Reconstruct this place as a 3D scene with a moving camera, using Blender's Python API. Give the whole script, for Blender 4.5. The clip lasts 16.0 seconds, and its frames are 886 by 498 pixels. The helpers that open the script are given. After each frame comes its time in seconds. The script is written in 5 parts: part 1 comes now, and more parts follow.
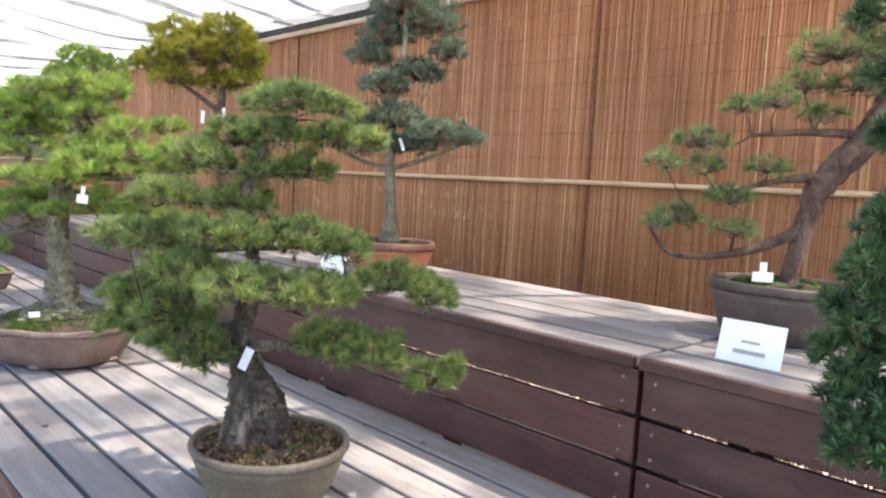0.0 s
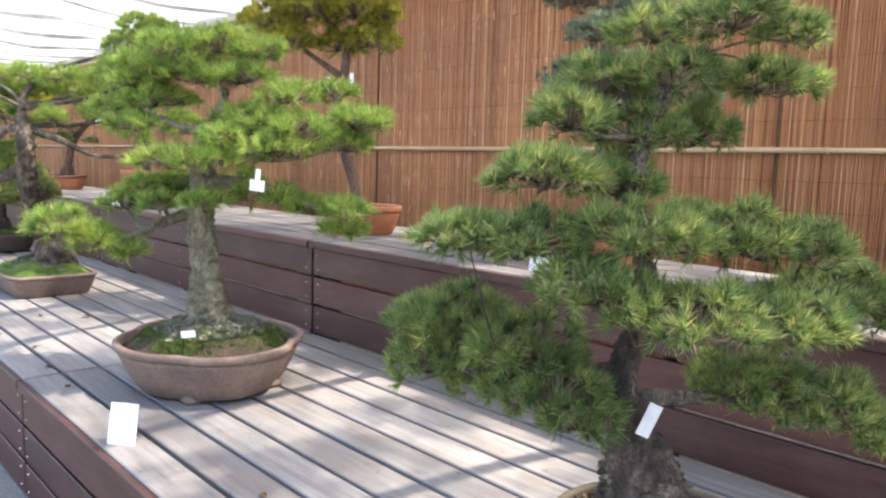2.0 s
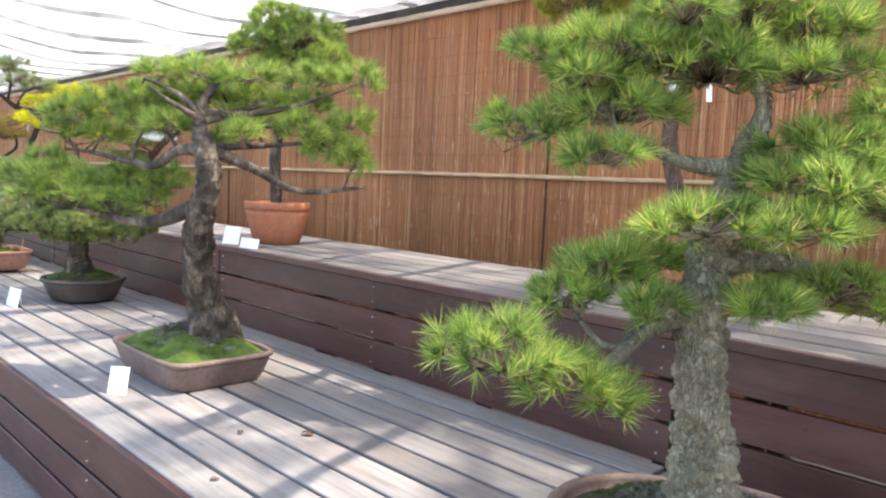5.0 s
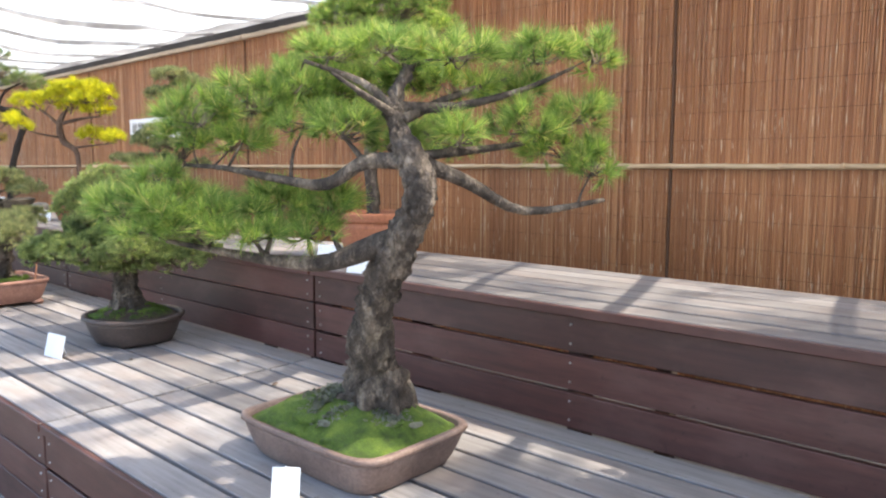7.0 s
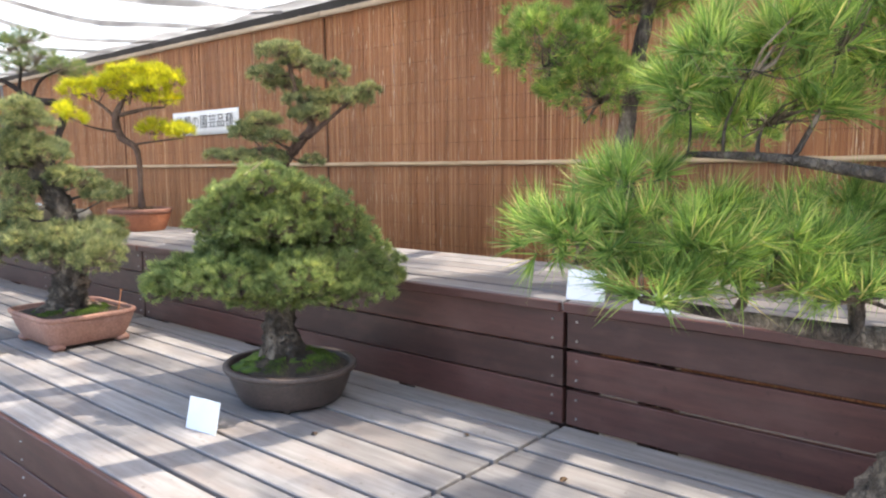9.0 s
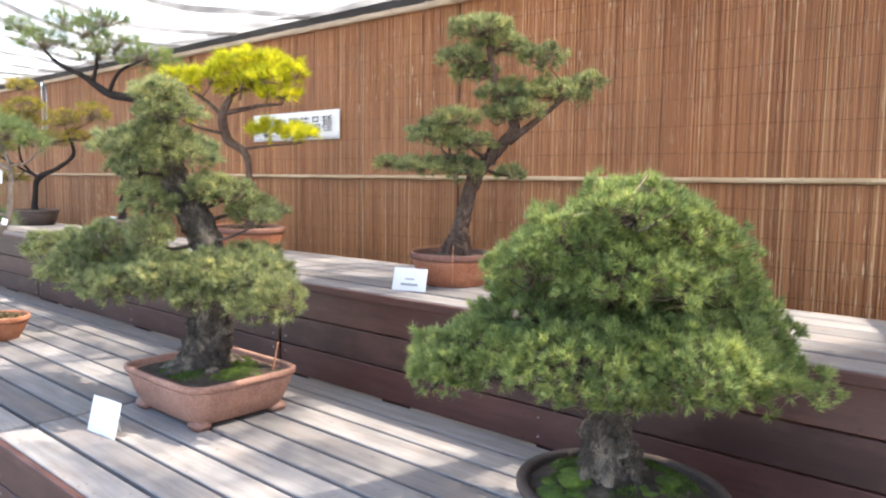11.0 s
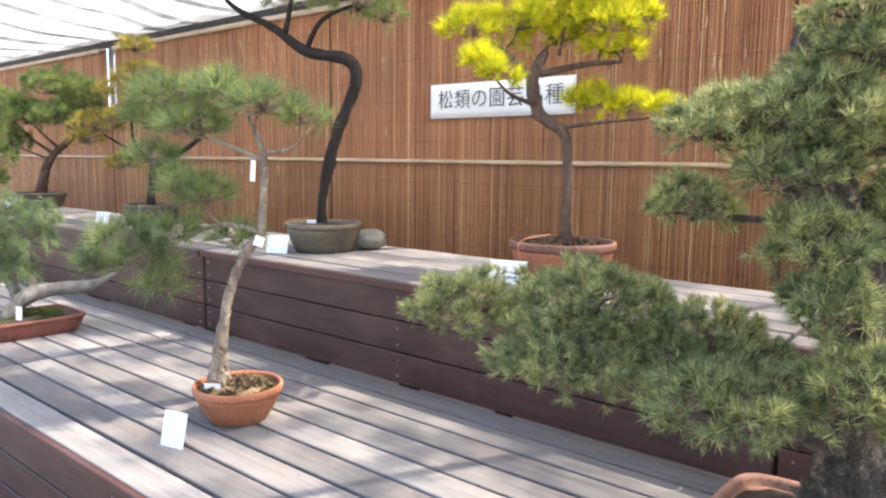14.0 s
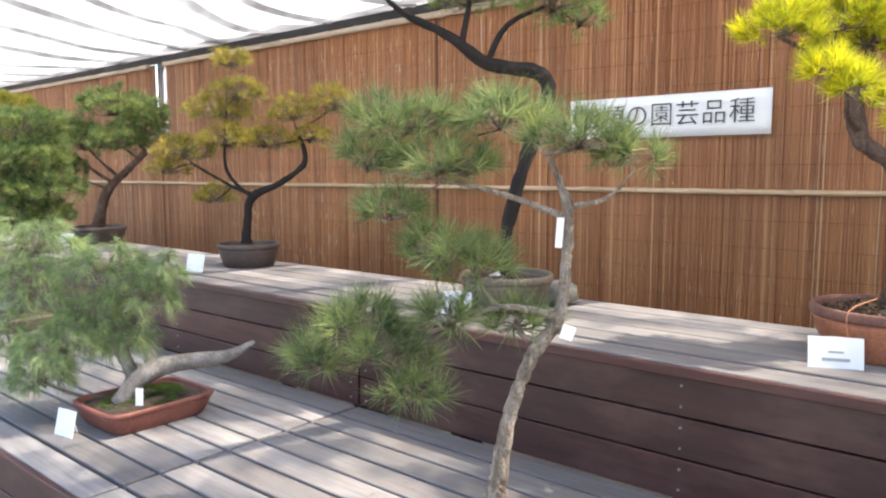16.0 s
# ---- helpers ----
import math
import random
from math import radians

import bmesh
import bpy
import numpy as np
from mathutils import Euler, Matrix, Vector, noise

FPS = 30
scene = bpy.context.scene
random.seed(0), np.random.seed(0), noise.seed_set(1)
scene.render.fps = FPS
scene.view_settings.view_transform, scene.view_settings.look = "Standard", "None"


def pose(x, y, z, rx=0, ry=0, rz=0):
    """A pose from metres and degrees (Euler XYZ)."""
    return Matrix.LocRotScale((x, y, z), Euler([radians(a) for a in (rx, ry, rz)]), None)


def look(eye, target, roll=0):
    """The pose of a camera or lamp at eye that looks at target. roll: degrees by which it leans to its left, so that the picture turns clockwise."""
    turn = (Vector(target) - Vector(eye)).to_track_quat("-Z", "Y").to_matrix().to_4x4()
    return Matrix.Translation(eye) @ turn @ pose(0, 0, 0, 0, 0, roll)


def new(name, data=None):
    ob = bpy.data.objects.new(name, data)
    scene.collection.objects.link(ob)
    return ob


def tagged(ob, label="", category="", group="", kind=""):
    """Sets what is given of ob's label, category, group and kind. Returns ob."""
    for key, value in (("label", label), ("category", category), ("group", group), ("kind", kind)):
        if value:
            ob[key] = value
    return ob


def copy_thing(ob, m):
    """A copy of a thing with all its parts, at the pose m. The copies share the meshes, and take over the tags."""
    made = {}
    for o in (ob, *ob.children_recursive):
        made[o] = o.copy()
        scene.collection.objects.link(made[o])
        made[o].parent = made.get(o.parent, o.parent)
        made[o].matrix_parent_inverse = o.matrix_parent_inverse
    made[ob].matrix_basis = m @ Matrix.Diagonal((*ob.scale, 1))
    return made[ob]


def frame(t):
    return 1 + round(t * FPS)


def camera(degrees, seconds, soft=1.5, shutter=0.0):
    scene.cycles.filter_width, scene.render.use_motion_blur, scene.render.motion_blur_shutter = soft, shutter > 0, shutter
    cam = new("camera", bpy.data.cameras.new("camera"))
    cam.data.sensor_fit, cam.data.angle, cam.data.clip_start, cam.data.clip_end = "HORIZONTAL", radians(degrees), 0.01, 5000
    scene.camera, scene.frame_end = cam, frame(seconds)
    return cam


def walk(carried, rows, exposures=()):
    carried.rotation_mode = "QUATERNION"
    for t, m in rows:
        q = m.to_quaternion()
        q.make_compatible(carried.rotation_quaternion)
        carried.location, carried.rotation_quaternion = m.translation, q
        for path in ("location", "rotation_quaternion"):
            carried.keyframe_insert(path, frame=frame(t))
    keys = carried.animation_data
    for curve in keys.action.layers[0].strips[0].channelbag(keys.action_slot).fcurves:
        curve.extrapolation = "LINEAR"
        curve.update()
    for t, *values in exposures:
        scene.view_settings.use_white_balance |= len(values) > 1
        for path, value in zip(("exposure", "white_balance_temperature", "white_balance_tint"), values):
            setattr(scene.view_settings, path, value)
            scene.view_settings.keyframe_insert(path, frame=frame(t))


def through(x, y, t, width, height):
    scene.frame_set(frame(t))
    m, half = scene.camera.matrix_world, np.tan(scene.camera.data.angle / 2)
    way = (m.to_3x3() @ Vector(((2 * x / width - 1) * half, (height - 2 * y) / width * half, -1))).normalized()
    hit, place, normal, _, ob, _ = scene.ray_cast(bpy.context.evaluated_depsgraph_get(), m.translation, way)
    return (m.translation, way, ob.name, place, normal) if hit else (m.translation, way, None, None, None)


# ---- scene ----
cam = camera(63.0, 16.0, soft=2.2)
PATH = [
    (0, (7.015, -0.496, 1.345), (5.575, 0.881, 1.173), 3.3),
    (0.5, (6.778, -0.472, 1.292), (5.327, 0.891, 1.098), 1.0),
    (1, (6.567, -0.483, 1.28), (5.092, 0.851, 1.062), 1.2),
    (1.5, (6.278, -0.603, 1.326), (4.811, 0.736, 1.091), 2.3),
    (2, (5.935, -0.672, 1.295), (4.498, 0.699, 1.062), 1.7),
    (2.5, (5.614, -0.632, 1.277), (4.174, 0.733, 1.024), 1.8),
    (3, (5.305, -0.676, 1.286), (3.858, 0.683, 1.048), 2.8),
    (3.5, (5.013, -0.792, 1.329), (3.585, 0.593, 1.131), 1.9),
    (4, (4.694, -0.828, 1.311), (3.286, 0.579, 1.118), 1.4),
    (4.5, (4.397, -0.844, 1.321), (2.994, 0.567, 1.123), 2.4),
    (5, (4.053, -0.877, 1.333), (2.647, 0.534, 1.156), 2.6),
    (7.5, (2.494, -0.947, 1.405), (1.178, 0.542, 1.179), -0.1),
    (8, (2.103, -0.898, 1.402), (0.785, 0.589, 1.178), -0.0),
    (8.5, (1.689, -0.941, 1.419), (0.38, 0.556, 1.199), 0.3),
    (9, (1.321, -0.94, 1.392), (0.026, 0.568, 1.166), -0.4),
    (11.5, (-0.56, -0.846, 1.402), (-1.864, 0.661, 1.237), 1.2),
    (12, (-0.946, -0.949, 1.448), (-2.231, 0.576, 1.303), 1.5),
    (12.5, (-1.329, -0.924, 1.409), (-2.604, 0.609, 1.25), 1.1),
    (13, (-1.681, -0.907, 1.438), (-2.959, 0.616, 1.221), 0.5),
    (13.5, (-2.134, -0.936, 1.415), (-3.418, 0.582, 1.198), 1.3),
    (14, (-2.512, -0.966, 1.436), (-3.79, 0.552, 1.19), 0.7),
    (14.5, (-2.838, -0.886, 1.455), (-4.137, 0.613, 1.198), 0.7),
    (15, (-3.121, -0.872, 1.482), (-4.445, 0.609, 1.251), 1.6),
    (15.5, (-3.458, -0.964, 1.553), (-4.767, 0.534, 1.347), 1.5),
    (16, (-3.772, -0.993, 1.54), (-5.044, 0.536, 1.326), -0.1),
]
EXPOSURE = ((0.0, 2.25), (5.0, 2.25), (8.5, 2.15), (12.0, 2.4), (14.0, 2.3), (16.0, 2.2))
walk(cam, [(t, look(eye, target, roll)) for t, eye, target, roll in PATH], EXPOSURE)

# ---------------------------------------------------------------- light
world = bpy.data.worlds.new("world")
scene.world = world
world.use_nodes = True
wt = world.node_tree
sky = wt.nodes.new("ShaderNodeTexSky")
sky.sky_type, sky.sun_disc = "NISHITA", False
SUN_UP, SUN_TURN = radians(58), radians(52)
sky.sun_elevation, sky.sun_rotation = SUN_UP, SUN_TURN
sky.dust_density, sky.air_density = 2.5, 1.0
wt.links.new(sky.outputs["Color"], wt.nodes["Background"].inputs["Color"])
wt.nodes["Background"].inputs["Strength"].default_value = 0.15
sun = new("sun", bpy.data.lights.new("sun", "SUN"))
sun.data.energy, sun.data.angle, sun.data.color = 5.0, radians(0.6), (1.0, 0.91, 0.77)
toward = Vector((math.sin(SUN_TURN) * math.cos(SUN_UP), math.cos(SUN_TURN) * math.cos(SUN_UP), math.sin(SUN_UP)))
sun.rotation_mode = "QUATERNION"
sun.rotation_quaternion = toward.to_track_quat("Z", "Y")

# ---------------------------------------------------------------- numbers of the place
Y_KICK, Y_BACK, Y_FENCE = 1.263, 2.13, 3.30
Z_LOW, Z_HIGH, Z_RAIL, Z_TOP = 0.46, 0.917, 1.421, 2.712
RNG = np.random.default_rng(7)


# ---------------------------------------------------------------- materials
def material(name):
    m = bpy.data.materials.new(name)
    m.use_nodes = True
    return m, m.node_tree, m.node_tree.nodes["Principled BSDF"]


def node(nt, kind, **values):
    n = nt.nodes.new("ShaderNode" + kind)
    for key, value in values.items():
        n.inputs[key].default_value = value
    return n


def ramp(nt, source, stops):
    r = nt.nodes.new("ShaderNodeValToRGB")
    while len(r.color_ramp.elements) < len(stops):
        r.color_ramp.elements.new(0.5)
    for e, (at, c) in zip(r.color_ramp.elements, stops):
        e.position, e.color = at, (*c, 1)
    nt.links.new(source, r.inputs["Fac"])
    return r.outputs["Color"]


def noise_of(nt, scale, stretch=(1, 1, 1), detail=5.0, rough=0.6, shift=None):
    tc = nt.nodes.new("ShaderNodeTexCoord")
    mp = nt.nodes.new("ShaderNodeMapping")
    mp.inputs["Scale"].default_value = stretch
    nt.links.new(tc.outputs["Object"], mp.inputs["Vector"])
    if shift is not None:
        sc = nt.nodes.new("ShaderNodeVectorMath")
        sc.operation = "SCALE"
        sc.inputs[0].default_value = (37.0, 61.0, 23.0)
        nt.links.new(shift, sc.inputs["Scale"])
        nt.links.new(sc.outputs["Vector"], mp.inputs["Location"])
    n = node(nt, "TexNoise", Scale=scale, Detail=detail, Roughness=rough)
    nt.links.new(mp.outputs["Vector"], n.inputs["Vector"])
    return n.outputs["Fac"]


def mixed(nt, a, b, fac, mode="MIX"):
    m = nt.nodes.new("ShaderNodeMix")
    m.data_type, m.blend_type = "RGBA", mode
    for socket, value in ((m.inputs["Factor"], fac), (m.inputs["A"], a), (m.inputs["B"], b)):
        if hasattr(value, "is_linked"):
            nt.links.new(value, socket)
        elif isinstance(value, (int, float)):
            socket.default_value = value
        else:
            socket.default_value = (*value, 1)
    return m.outputs["Result"]


def bump(nt, bsdf, height, strength, distance=0.01):
    b = node(nt, "Bump", Strength=strength, Distance=distance)
    nt.links.new(height, b.inputs["Height"])
    nt.links.new(b.outputs["Normal"], bsdf.inputs["Normal"])


def wood(name, dark, mid, light, rough, along="x", stain=None, amount=0.5):
    """Planks: long grain, each piece with its own tone, blotches over it."""
    m, nt, bs = material(name)
    rnd = nt.nodes.new("ShaderNodeObjectInfo").outputs["Random"]
    stretch = (1.3, 17, 17) if along == "x" else (17, 17, 1.3)
    grain = noise_of(nt, 2.2, stretch, 7, 0.65, rnd)
    tone = ramp(nt, grain, [(0.15, dark), (0.5, mid), (0.9, light)])
    piece = ramp(nt, rnd, [(0.0, (0.55, 0.53, 0.53)), (0.5, (0.95, 0.92, 0.91)), (1.0, (1.35, 1.32, 1.3))])
    tone = mixed(nt, tone, piece, 0.85, "MULTIPLY")
    blot = noise_of(nt, 3.1, (1, 2.2, 2.2), 5, 0.6, rnd)
    if stain:
        f = ramp(nt, blot, [(0.48, (0, 0, 0)), (0.72, (amount,) * 3)])
        tone = mixed(nt, tone, stain, f)
    else:
        tone = mixed(nt, tone, ramp(nt, blot, [(0.3, (0.75,) * 3), (0.7, (1.15,) * 3)]), 0.8, "MULTIPLY")
    spots = noise_of(nt, 38, (1, 1, 1), 3, 0.6, rnd)
    tone = mixed(nt, tone, ramp(nt, spots, [(0.28, (0.55, 0.5, 0.46)), (0.36, (1, 1, 1))]), 0.7, "MULTIPLY")
    nt.links.new(tone, bs.inputs["Base Color"])
    bs.inputs["Roughness"].default_value = rough
    bump(nt, bs, grain, 0.2, 0.005)
    return m


def mottled(name, stops, scale, rough=0.8, bumps=0.4, distance=0.01, stretch=(1, 1, 1), fine=None):
    m, nt, bs = material(name)
    rnd = nt.nodes.new("ShaderNodeObjectInfo").outputs["Random"]
    a = noise_of(nt, scale, stretch, 7, 0.65, rnd)
    tone = ramp(nt, a, stops)
    if fine:
        b = noise_of(nt, fine, (1, 1, 1), 4, 0.7, rnd)
        tone = mixed(nt, tone, ramp(nt, b, [(0.3, (0.6,) * 3), (0.7, (1.25,) * 3)]), 0.8, "MULTIPLY")
        bump(nt, bs, b, bumps, distance)
    else:
        bump(nt, bs, a, bumps, distance)
    nt.links.new(tone, bs.inputs["Base Color"])
    bs.inputs["Roughness"].default_value = rough
    return m


FOLIAGE = (2.25, 1.97, 2.05)


def leaf(name, stops, through=0.48):
    """Needles: every needle its own tone, larger drifts of tone over the crown, tuft light and shade put into the
    colour, some light passing through.
    """
    m, nt, bs = material(name)
    stops = [(at, tuple(min(0.8, v * k) for v, k in zip(c, FOLIAGE))) for at, c in stops]
    g = nt.nodes.new("ShaderNodeNewGeometry")
    tone = ramp(nt, g.outputs["Random Per Island"], stops)
    drift = noise_of(nt, 7, (1, 1, 1), 3, 0.6)
    tone = mixed(nt, tone, ramp(nt, drift, [(0.3, (0.62, 0.7, 0.72)), (0.7, (1.3, 1.22, 1.0))]), 0.9, "MULTIPLY")
    # bright tuft tops and shaded hollows painted into the colour by noise
    tuft_shade = noise_of(nt, 30, (1, 1, 1), 2, 0.5)
    tone = mixed(nt, tone, ramp(nt, tuft_shade, [(0.32, (0.55, 0.6, 0.6)), (0.55, (1.0, 1.0, 1.0)), (0.72, (1.45, 1.35, 1.15))]), 0.85, "MULTIPLY")
    nt.links.new(tone, bs.inputs["Base Color"])
    bs.inputs["Roughness"].default_value = 0.5
    bs.inputs["Specular IOR Level"].default_value = 0.4
    tr = nt.nodes.new("ShaderNodeBsdfTranslucent")
    nt.links.new(tone, tr.inputs["Color"])
    mx = nt.nodes.new("ShaderNodeMixShader")
    mx.inputs["Fac"].default_value = through
    nt.links.new(bs.outputs["BSDF"], mx.inputs[1])
    nt.links.new(tr.outputs["BSDF"], mx.inputs[2])
    nt.links.new(mx.outputs["Shader"], nt.nodes["Material Output"].inputs["Surface"])
    return m


DECK = wood("weathered_deck_wood", (0.105, 0.096, 0.094), (0.21, 0.2, 0.197), (0.325, 0.317, 0.31), 0.75, stain=(0.20, 0.155, 0.135), amount=0.55)
STAINED = wood("dark_stained_wood", (0.024, 0.008, 0.006), (0.062, 0.021, 0.017), (0.105, 0.040, 0.032), 0.5, stain=(0.13, 0.066, 0.055), amount=0.5)
BEAM = wood("beam_wood", (0.03, 0.02, 0.016), (0.05, 0.034, 0.028), (0.08, 0.055, 0.045), 0.8)
BAMBOO = mottled("bamboo_pole", [(0.3, (0.36, 0.24, 0.13)), (0.55, (0.55, 0.40, 0.25)), (0.8, (0.66, 0.52, 0.36))], 3, 0.45, 0.15, 0.003, (1, 8, 8))
CAP = mottled("bamboo_capping", [(0.3, (0.42, 0.33, 0.25)), (0.7, (0.66, 0.57, 0.47))], 4, 0.55, 0.2, 0.004, (1, 8, 8))
GROUND = mottled("gravel_ground", [(0.3, (0.16, 0.145, 0.13)), (0.5, (0.27, 0.25, 0.23)), (0.75, (0.38, 0.36, 0.34))], 0.8, 0.95, 0.8, 0.02, fine=60)
BLACK = mottled("black_rubber", [(0.3, (0.018, 0.019, 0.022)), (0.8, (0.05, 0.052, 0.06))], 6, 0.6, 0.2)
STEEL = mottled("grey_painted_steel", [(0.3, (0.13, 0.14, 0.16)), (0.8, (0.24, 0.25, 0.28))], 5, 0.45, 0.1)
PAPER = mottled("white_card", [(0.2, (0.74, 0.74, 0.76)), (0.8, (0.86, 0.86, 0.86))], 5, 0.6, 0.05)
PLASTIC = mottled("white_plastic", [(0.2, (0.8, 0.8, 0.8)), (0.8, (0.88, 0.88, 0.88))], 9, 0.4, 0.05)
INK = mottled("black_ink", [(0.2, (0.012, 0.012, 0.016)), (0.8, (0.03, 0.03, 0.035))], 9, 0.6, 0.02)
GREY_INK = mottled("grey_print", [(0.2, (0.25, 0.25, 0.27)), (0.8, (0.36, 0.36, 0.38))], 9, 0.7, 0.02)
NAIL = mottled("steel_nail", [(0.2, (0.3, 0.29, 0.28)), (0.8, (0.5, 0.48, 0.46))], 40, 0.4, 0.05)
NAIL.node_tree.nodes["Principled BSDF"].inputs["Metallic"].default_value = 0.8
FOIL = mottled("foil_tag", [(0.2, (0.55, 0.55, 0.57)), (0.8, (0.8, 0.8, 0.82))], 60, 0.3, 0.6)
COPPER = mottled("copper_wire", [(0.2, (0.4, 0.15, 0.07)), (0.8, (0.62, 0.28, 0.14))], 30, 0.45, 0.1)
TWINE = mottled("brown_twine", [(0.2, (0.05, 0.022, 0.012)), (0.8, (0.13, 0.06, 0.03))], 60, 0.8, 0.2)
STONE = mottled("grey_stone", [(0.3, (0.12, 0.11, 0.09)), (0.7, (0.30, 0.28, 0.23))], 14, 0.9, 0.8)

SOIL = mottled("dark_soil", [(0.3, (0.025, 0.017, 0.012)), (0.55, (0.075, 0.052, 0.035)), (0.8, (0.16, 0.12, 0.08))], 25, 0.95, 1.0, 0.015, fine=120)
GRIT = mottled("tan_bark_soil", [(0.3, (0.06, 0.032, 0.018)), (0.5, (0.30, 0.19, 0.09)), (0.75, (0.52, 0.38, 0.2))], 70, 0.95, 1.0, 0.012, fine=160)
MOSS = mottled("green_moss", [(0.3, (0.03, 0.05, 0.010)), (0.5, (0.10, 0.17, 0.018)), (0.75, (0.22, 0.30, 0.04))], 12, 0.95, 1.0, 0.015, fine=170)
LICHEN = mottled("pale_lichen", [(0.3, (0.13, 0.125, 0.085)), (0.5, (0.25, 0.25, 0.185)), (0.75, (0.42, 0.42, 0.32))], 24, 0.95, 1.0, 0.015, fine=130)

BROWN_POT = mottled("brown_unglazed_clay", [(0.3, (0.12, 0.078, 0.062)), (0.55, (0.20, 0.135, 0.11)), (0.8, (0.27, 0.20, 0.165))], 5, 0.7, 0.25, 0.004, fine=90)
DARK_POT = mottled("dark_brown_clay", [(0.3, (0.045, 0.032, 0.027)), (0.55, (0.085, 0.060, 0.050)), (0.8, (0.14, 0.10, 0.085))], 5, 0.6, 0.25, 0.004, fine=90)
OLIVE_POT = mottled("olive_brown_clay", [(0.3, (0.075, 0.062, 0.042)), (0.55, (0.14, 0.115, 0.08)), (0.8, (0.20, 0.16, 0.12))], 5, 0.65, 0.25, 0.004, fine=90)
TERRA = mottled("terracotta", [(0.3, (0.27, 0.095, 0.045)), (0.55, (0.40, 0.15, 0.075)), (0.8, (0.48, 0.23, 0.14))], 4, 0.75, 0.2, 0.003, fine=90)
RUST_RIM = mottled("dark_terracotta_rim", [(0.3, (0.12, 0.05, 0.035)), (0.8, (0.26, 0.12, 0.085))], 6, 0.7, 0.2, 0.003, fine=90)
PINK_POT = mottled("pinkish_terracotta", [(0.3, (0.25, 0.12, 0.085)), (0.55, (0.38, 0.20, 0.145)), (0.8, (0.46, 0.28, 0.20))], 5, 0.75, 0.2, 0.003, fine=90)
RED_POT = mottled("red_brown_clay", [(0.3, (0.14, 0.042, 0.03)), (0.8, (0.28, 0.10, 0.07))], 5, 0.6, 0.2, 0.003, fine=90)


def bark(name, stops, scale=16, plates=80):
    """Flaky bark: tone by noise, plates parted by dark cracks."""
    m, nt, bs = material(name)
    a = noise_of(nt, scale, (1, 1, 0.5), 7, 0.7)
    tone = ramp(nt, a, stops)
    tc = nt.nodes.new("ShaderNodeTexCoord")
    mp = nt.nodes.new("ShaderNodeMapping")
    mp.inputs["Scale"].default_value = (1, 1, 0.5)
    nt.links.new(tc.outputs["Object"], mp.inputs["Vector"])
    warp = node(nt, "TexNoise", Scale=40.0, Detail=3.0)
    nt.links.new(mp.outputs["Vector"], warp.inputs["Vector"])
    add = nt.nodes.new("ShaderNodeMix")
    add.data_type, add.blend_type = "RGBA", "LINEAR_LIGHT"
    add.inputs["Factor"].default_value = 0.03
    nt.links.new(mp.outputs["Vector"], add.inputs["A"])
    nt.links.new(warp.outputs["Color"], add.inputs["B"])
    vo = node(nt, "TexVoronoi", Scale=float(plates))
    vo.feature = "DISTANCE_TO_EDGE"
    nt.links.new(add.outputs["Result"], vo.inputs["Vector"])
    crack = ramp(nt, vo.outputs["Distance"], [(0.0, (0.5, 0.48, 0.47)), (0.2, (1, 1, 1))])
    tone = mixed(nt, tone, crack, 0.6, "MULTIPLY")
    nt.links.new(tone, bs.inputs["Base Color"])
    bs.inputs["Roughness"].default_value = 0.95
    h = nt.nodes.new("ShaderNodeMath")
    h.operation = "MULTIPLY_ADD"
    nt.links.new(crack, h.inputs[0])
    h.inputs[1].default_value = 0.6
    nt.links.new(a, h.inputs[2])
    bump(nt, bs, h.outputs["Value"], 1.0, 0.012)
    return m


CHIP = mottled("bark_chips", [(0.3, (0.03, 0.018, 0.012)), (0.5, (0.11, 0.065, 0.035)), (0.72, (0.42, 0.30, 0.16))], 45, 0.9, 0.5)
BARK = bark("dark_pine_bark", [(0.32, (0.022, 0.017, 0.014)), (0.5, (0.105, 0.082, 0.064)), (0.66, (0.34, 0.275, 0.21))])
GREY_BARK = bark("grey_lichen_bark", [(0.3, (0.10, 0.085, 0.055)), (0.5, (0.26, 0.235, 0.16)), (0.72, (0.50, 0.47, 0.34))])
BLACK_BARK = bark("black_bark", [(0.3, (0.012, 0.009, 0.009)), (0.6, (0.035, 0.025, 0.022)), (0.85, (0.08, 0.06, 0.05))])
PALE_BARK = bark("pale_flaky_bark", [(0.3, (0.14, 0.105, 0.075)), (0.5, (0.36, 0.28, 0.21)), (0.75, (0.6, 0.53, 0.44))], 24)
BROWN_BARK = bark("brown_bark", [(0.3, (0.06, 0.035, 0.026)), (0.5, (0.15, 0.095, 0.07)), (0.75, (0.27, 0.19, 0.14))])
DEADWOOD = bark("grey_deadwood", [(0.3, (0.13, 0.11, 0.095)), (0.5, (0.28, 0.25, 0.22)), (0.75, (0.48, 0.45, 0.41))])
TWIG = mottled("twig", [(0.3, (0.07, 0.05, 0.034)), (0.5, (0.2, 0.15, 0.10)), (0.7, (0.40, 0.33, 0.24))], 20, 0.9, 0.3)

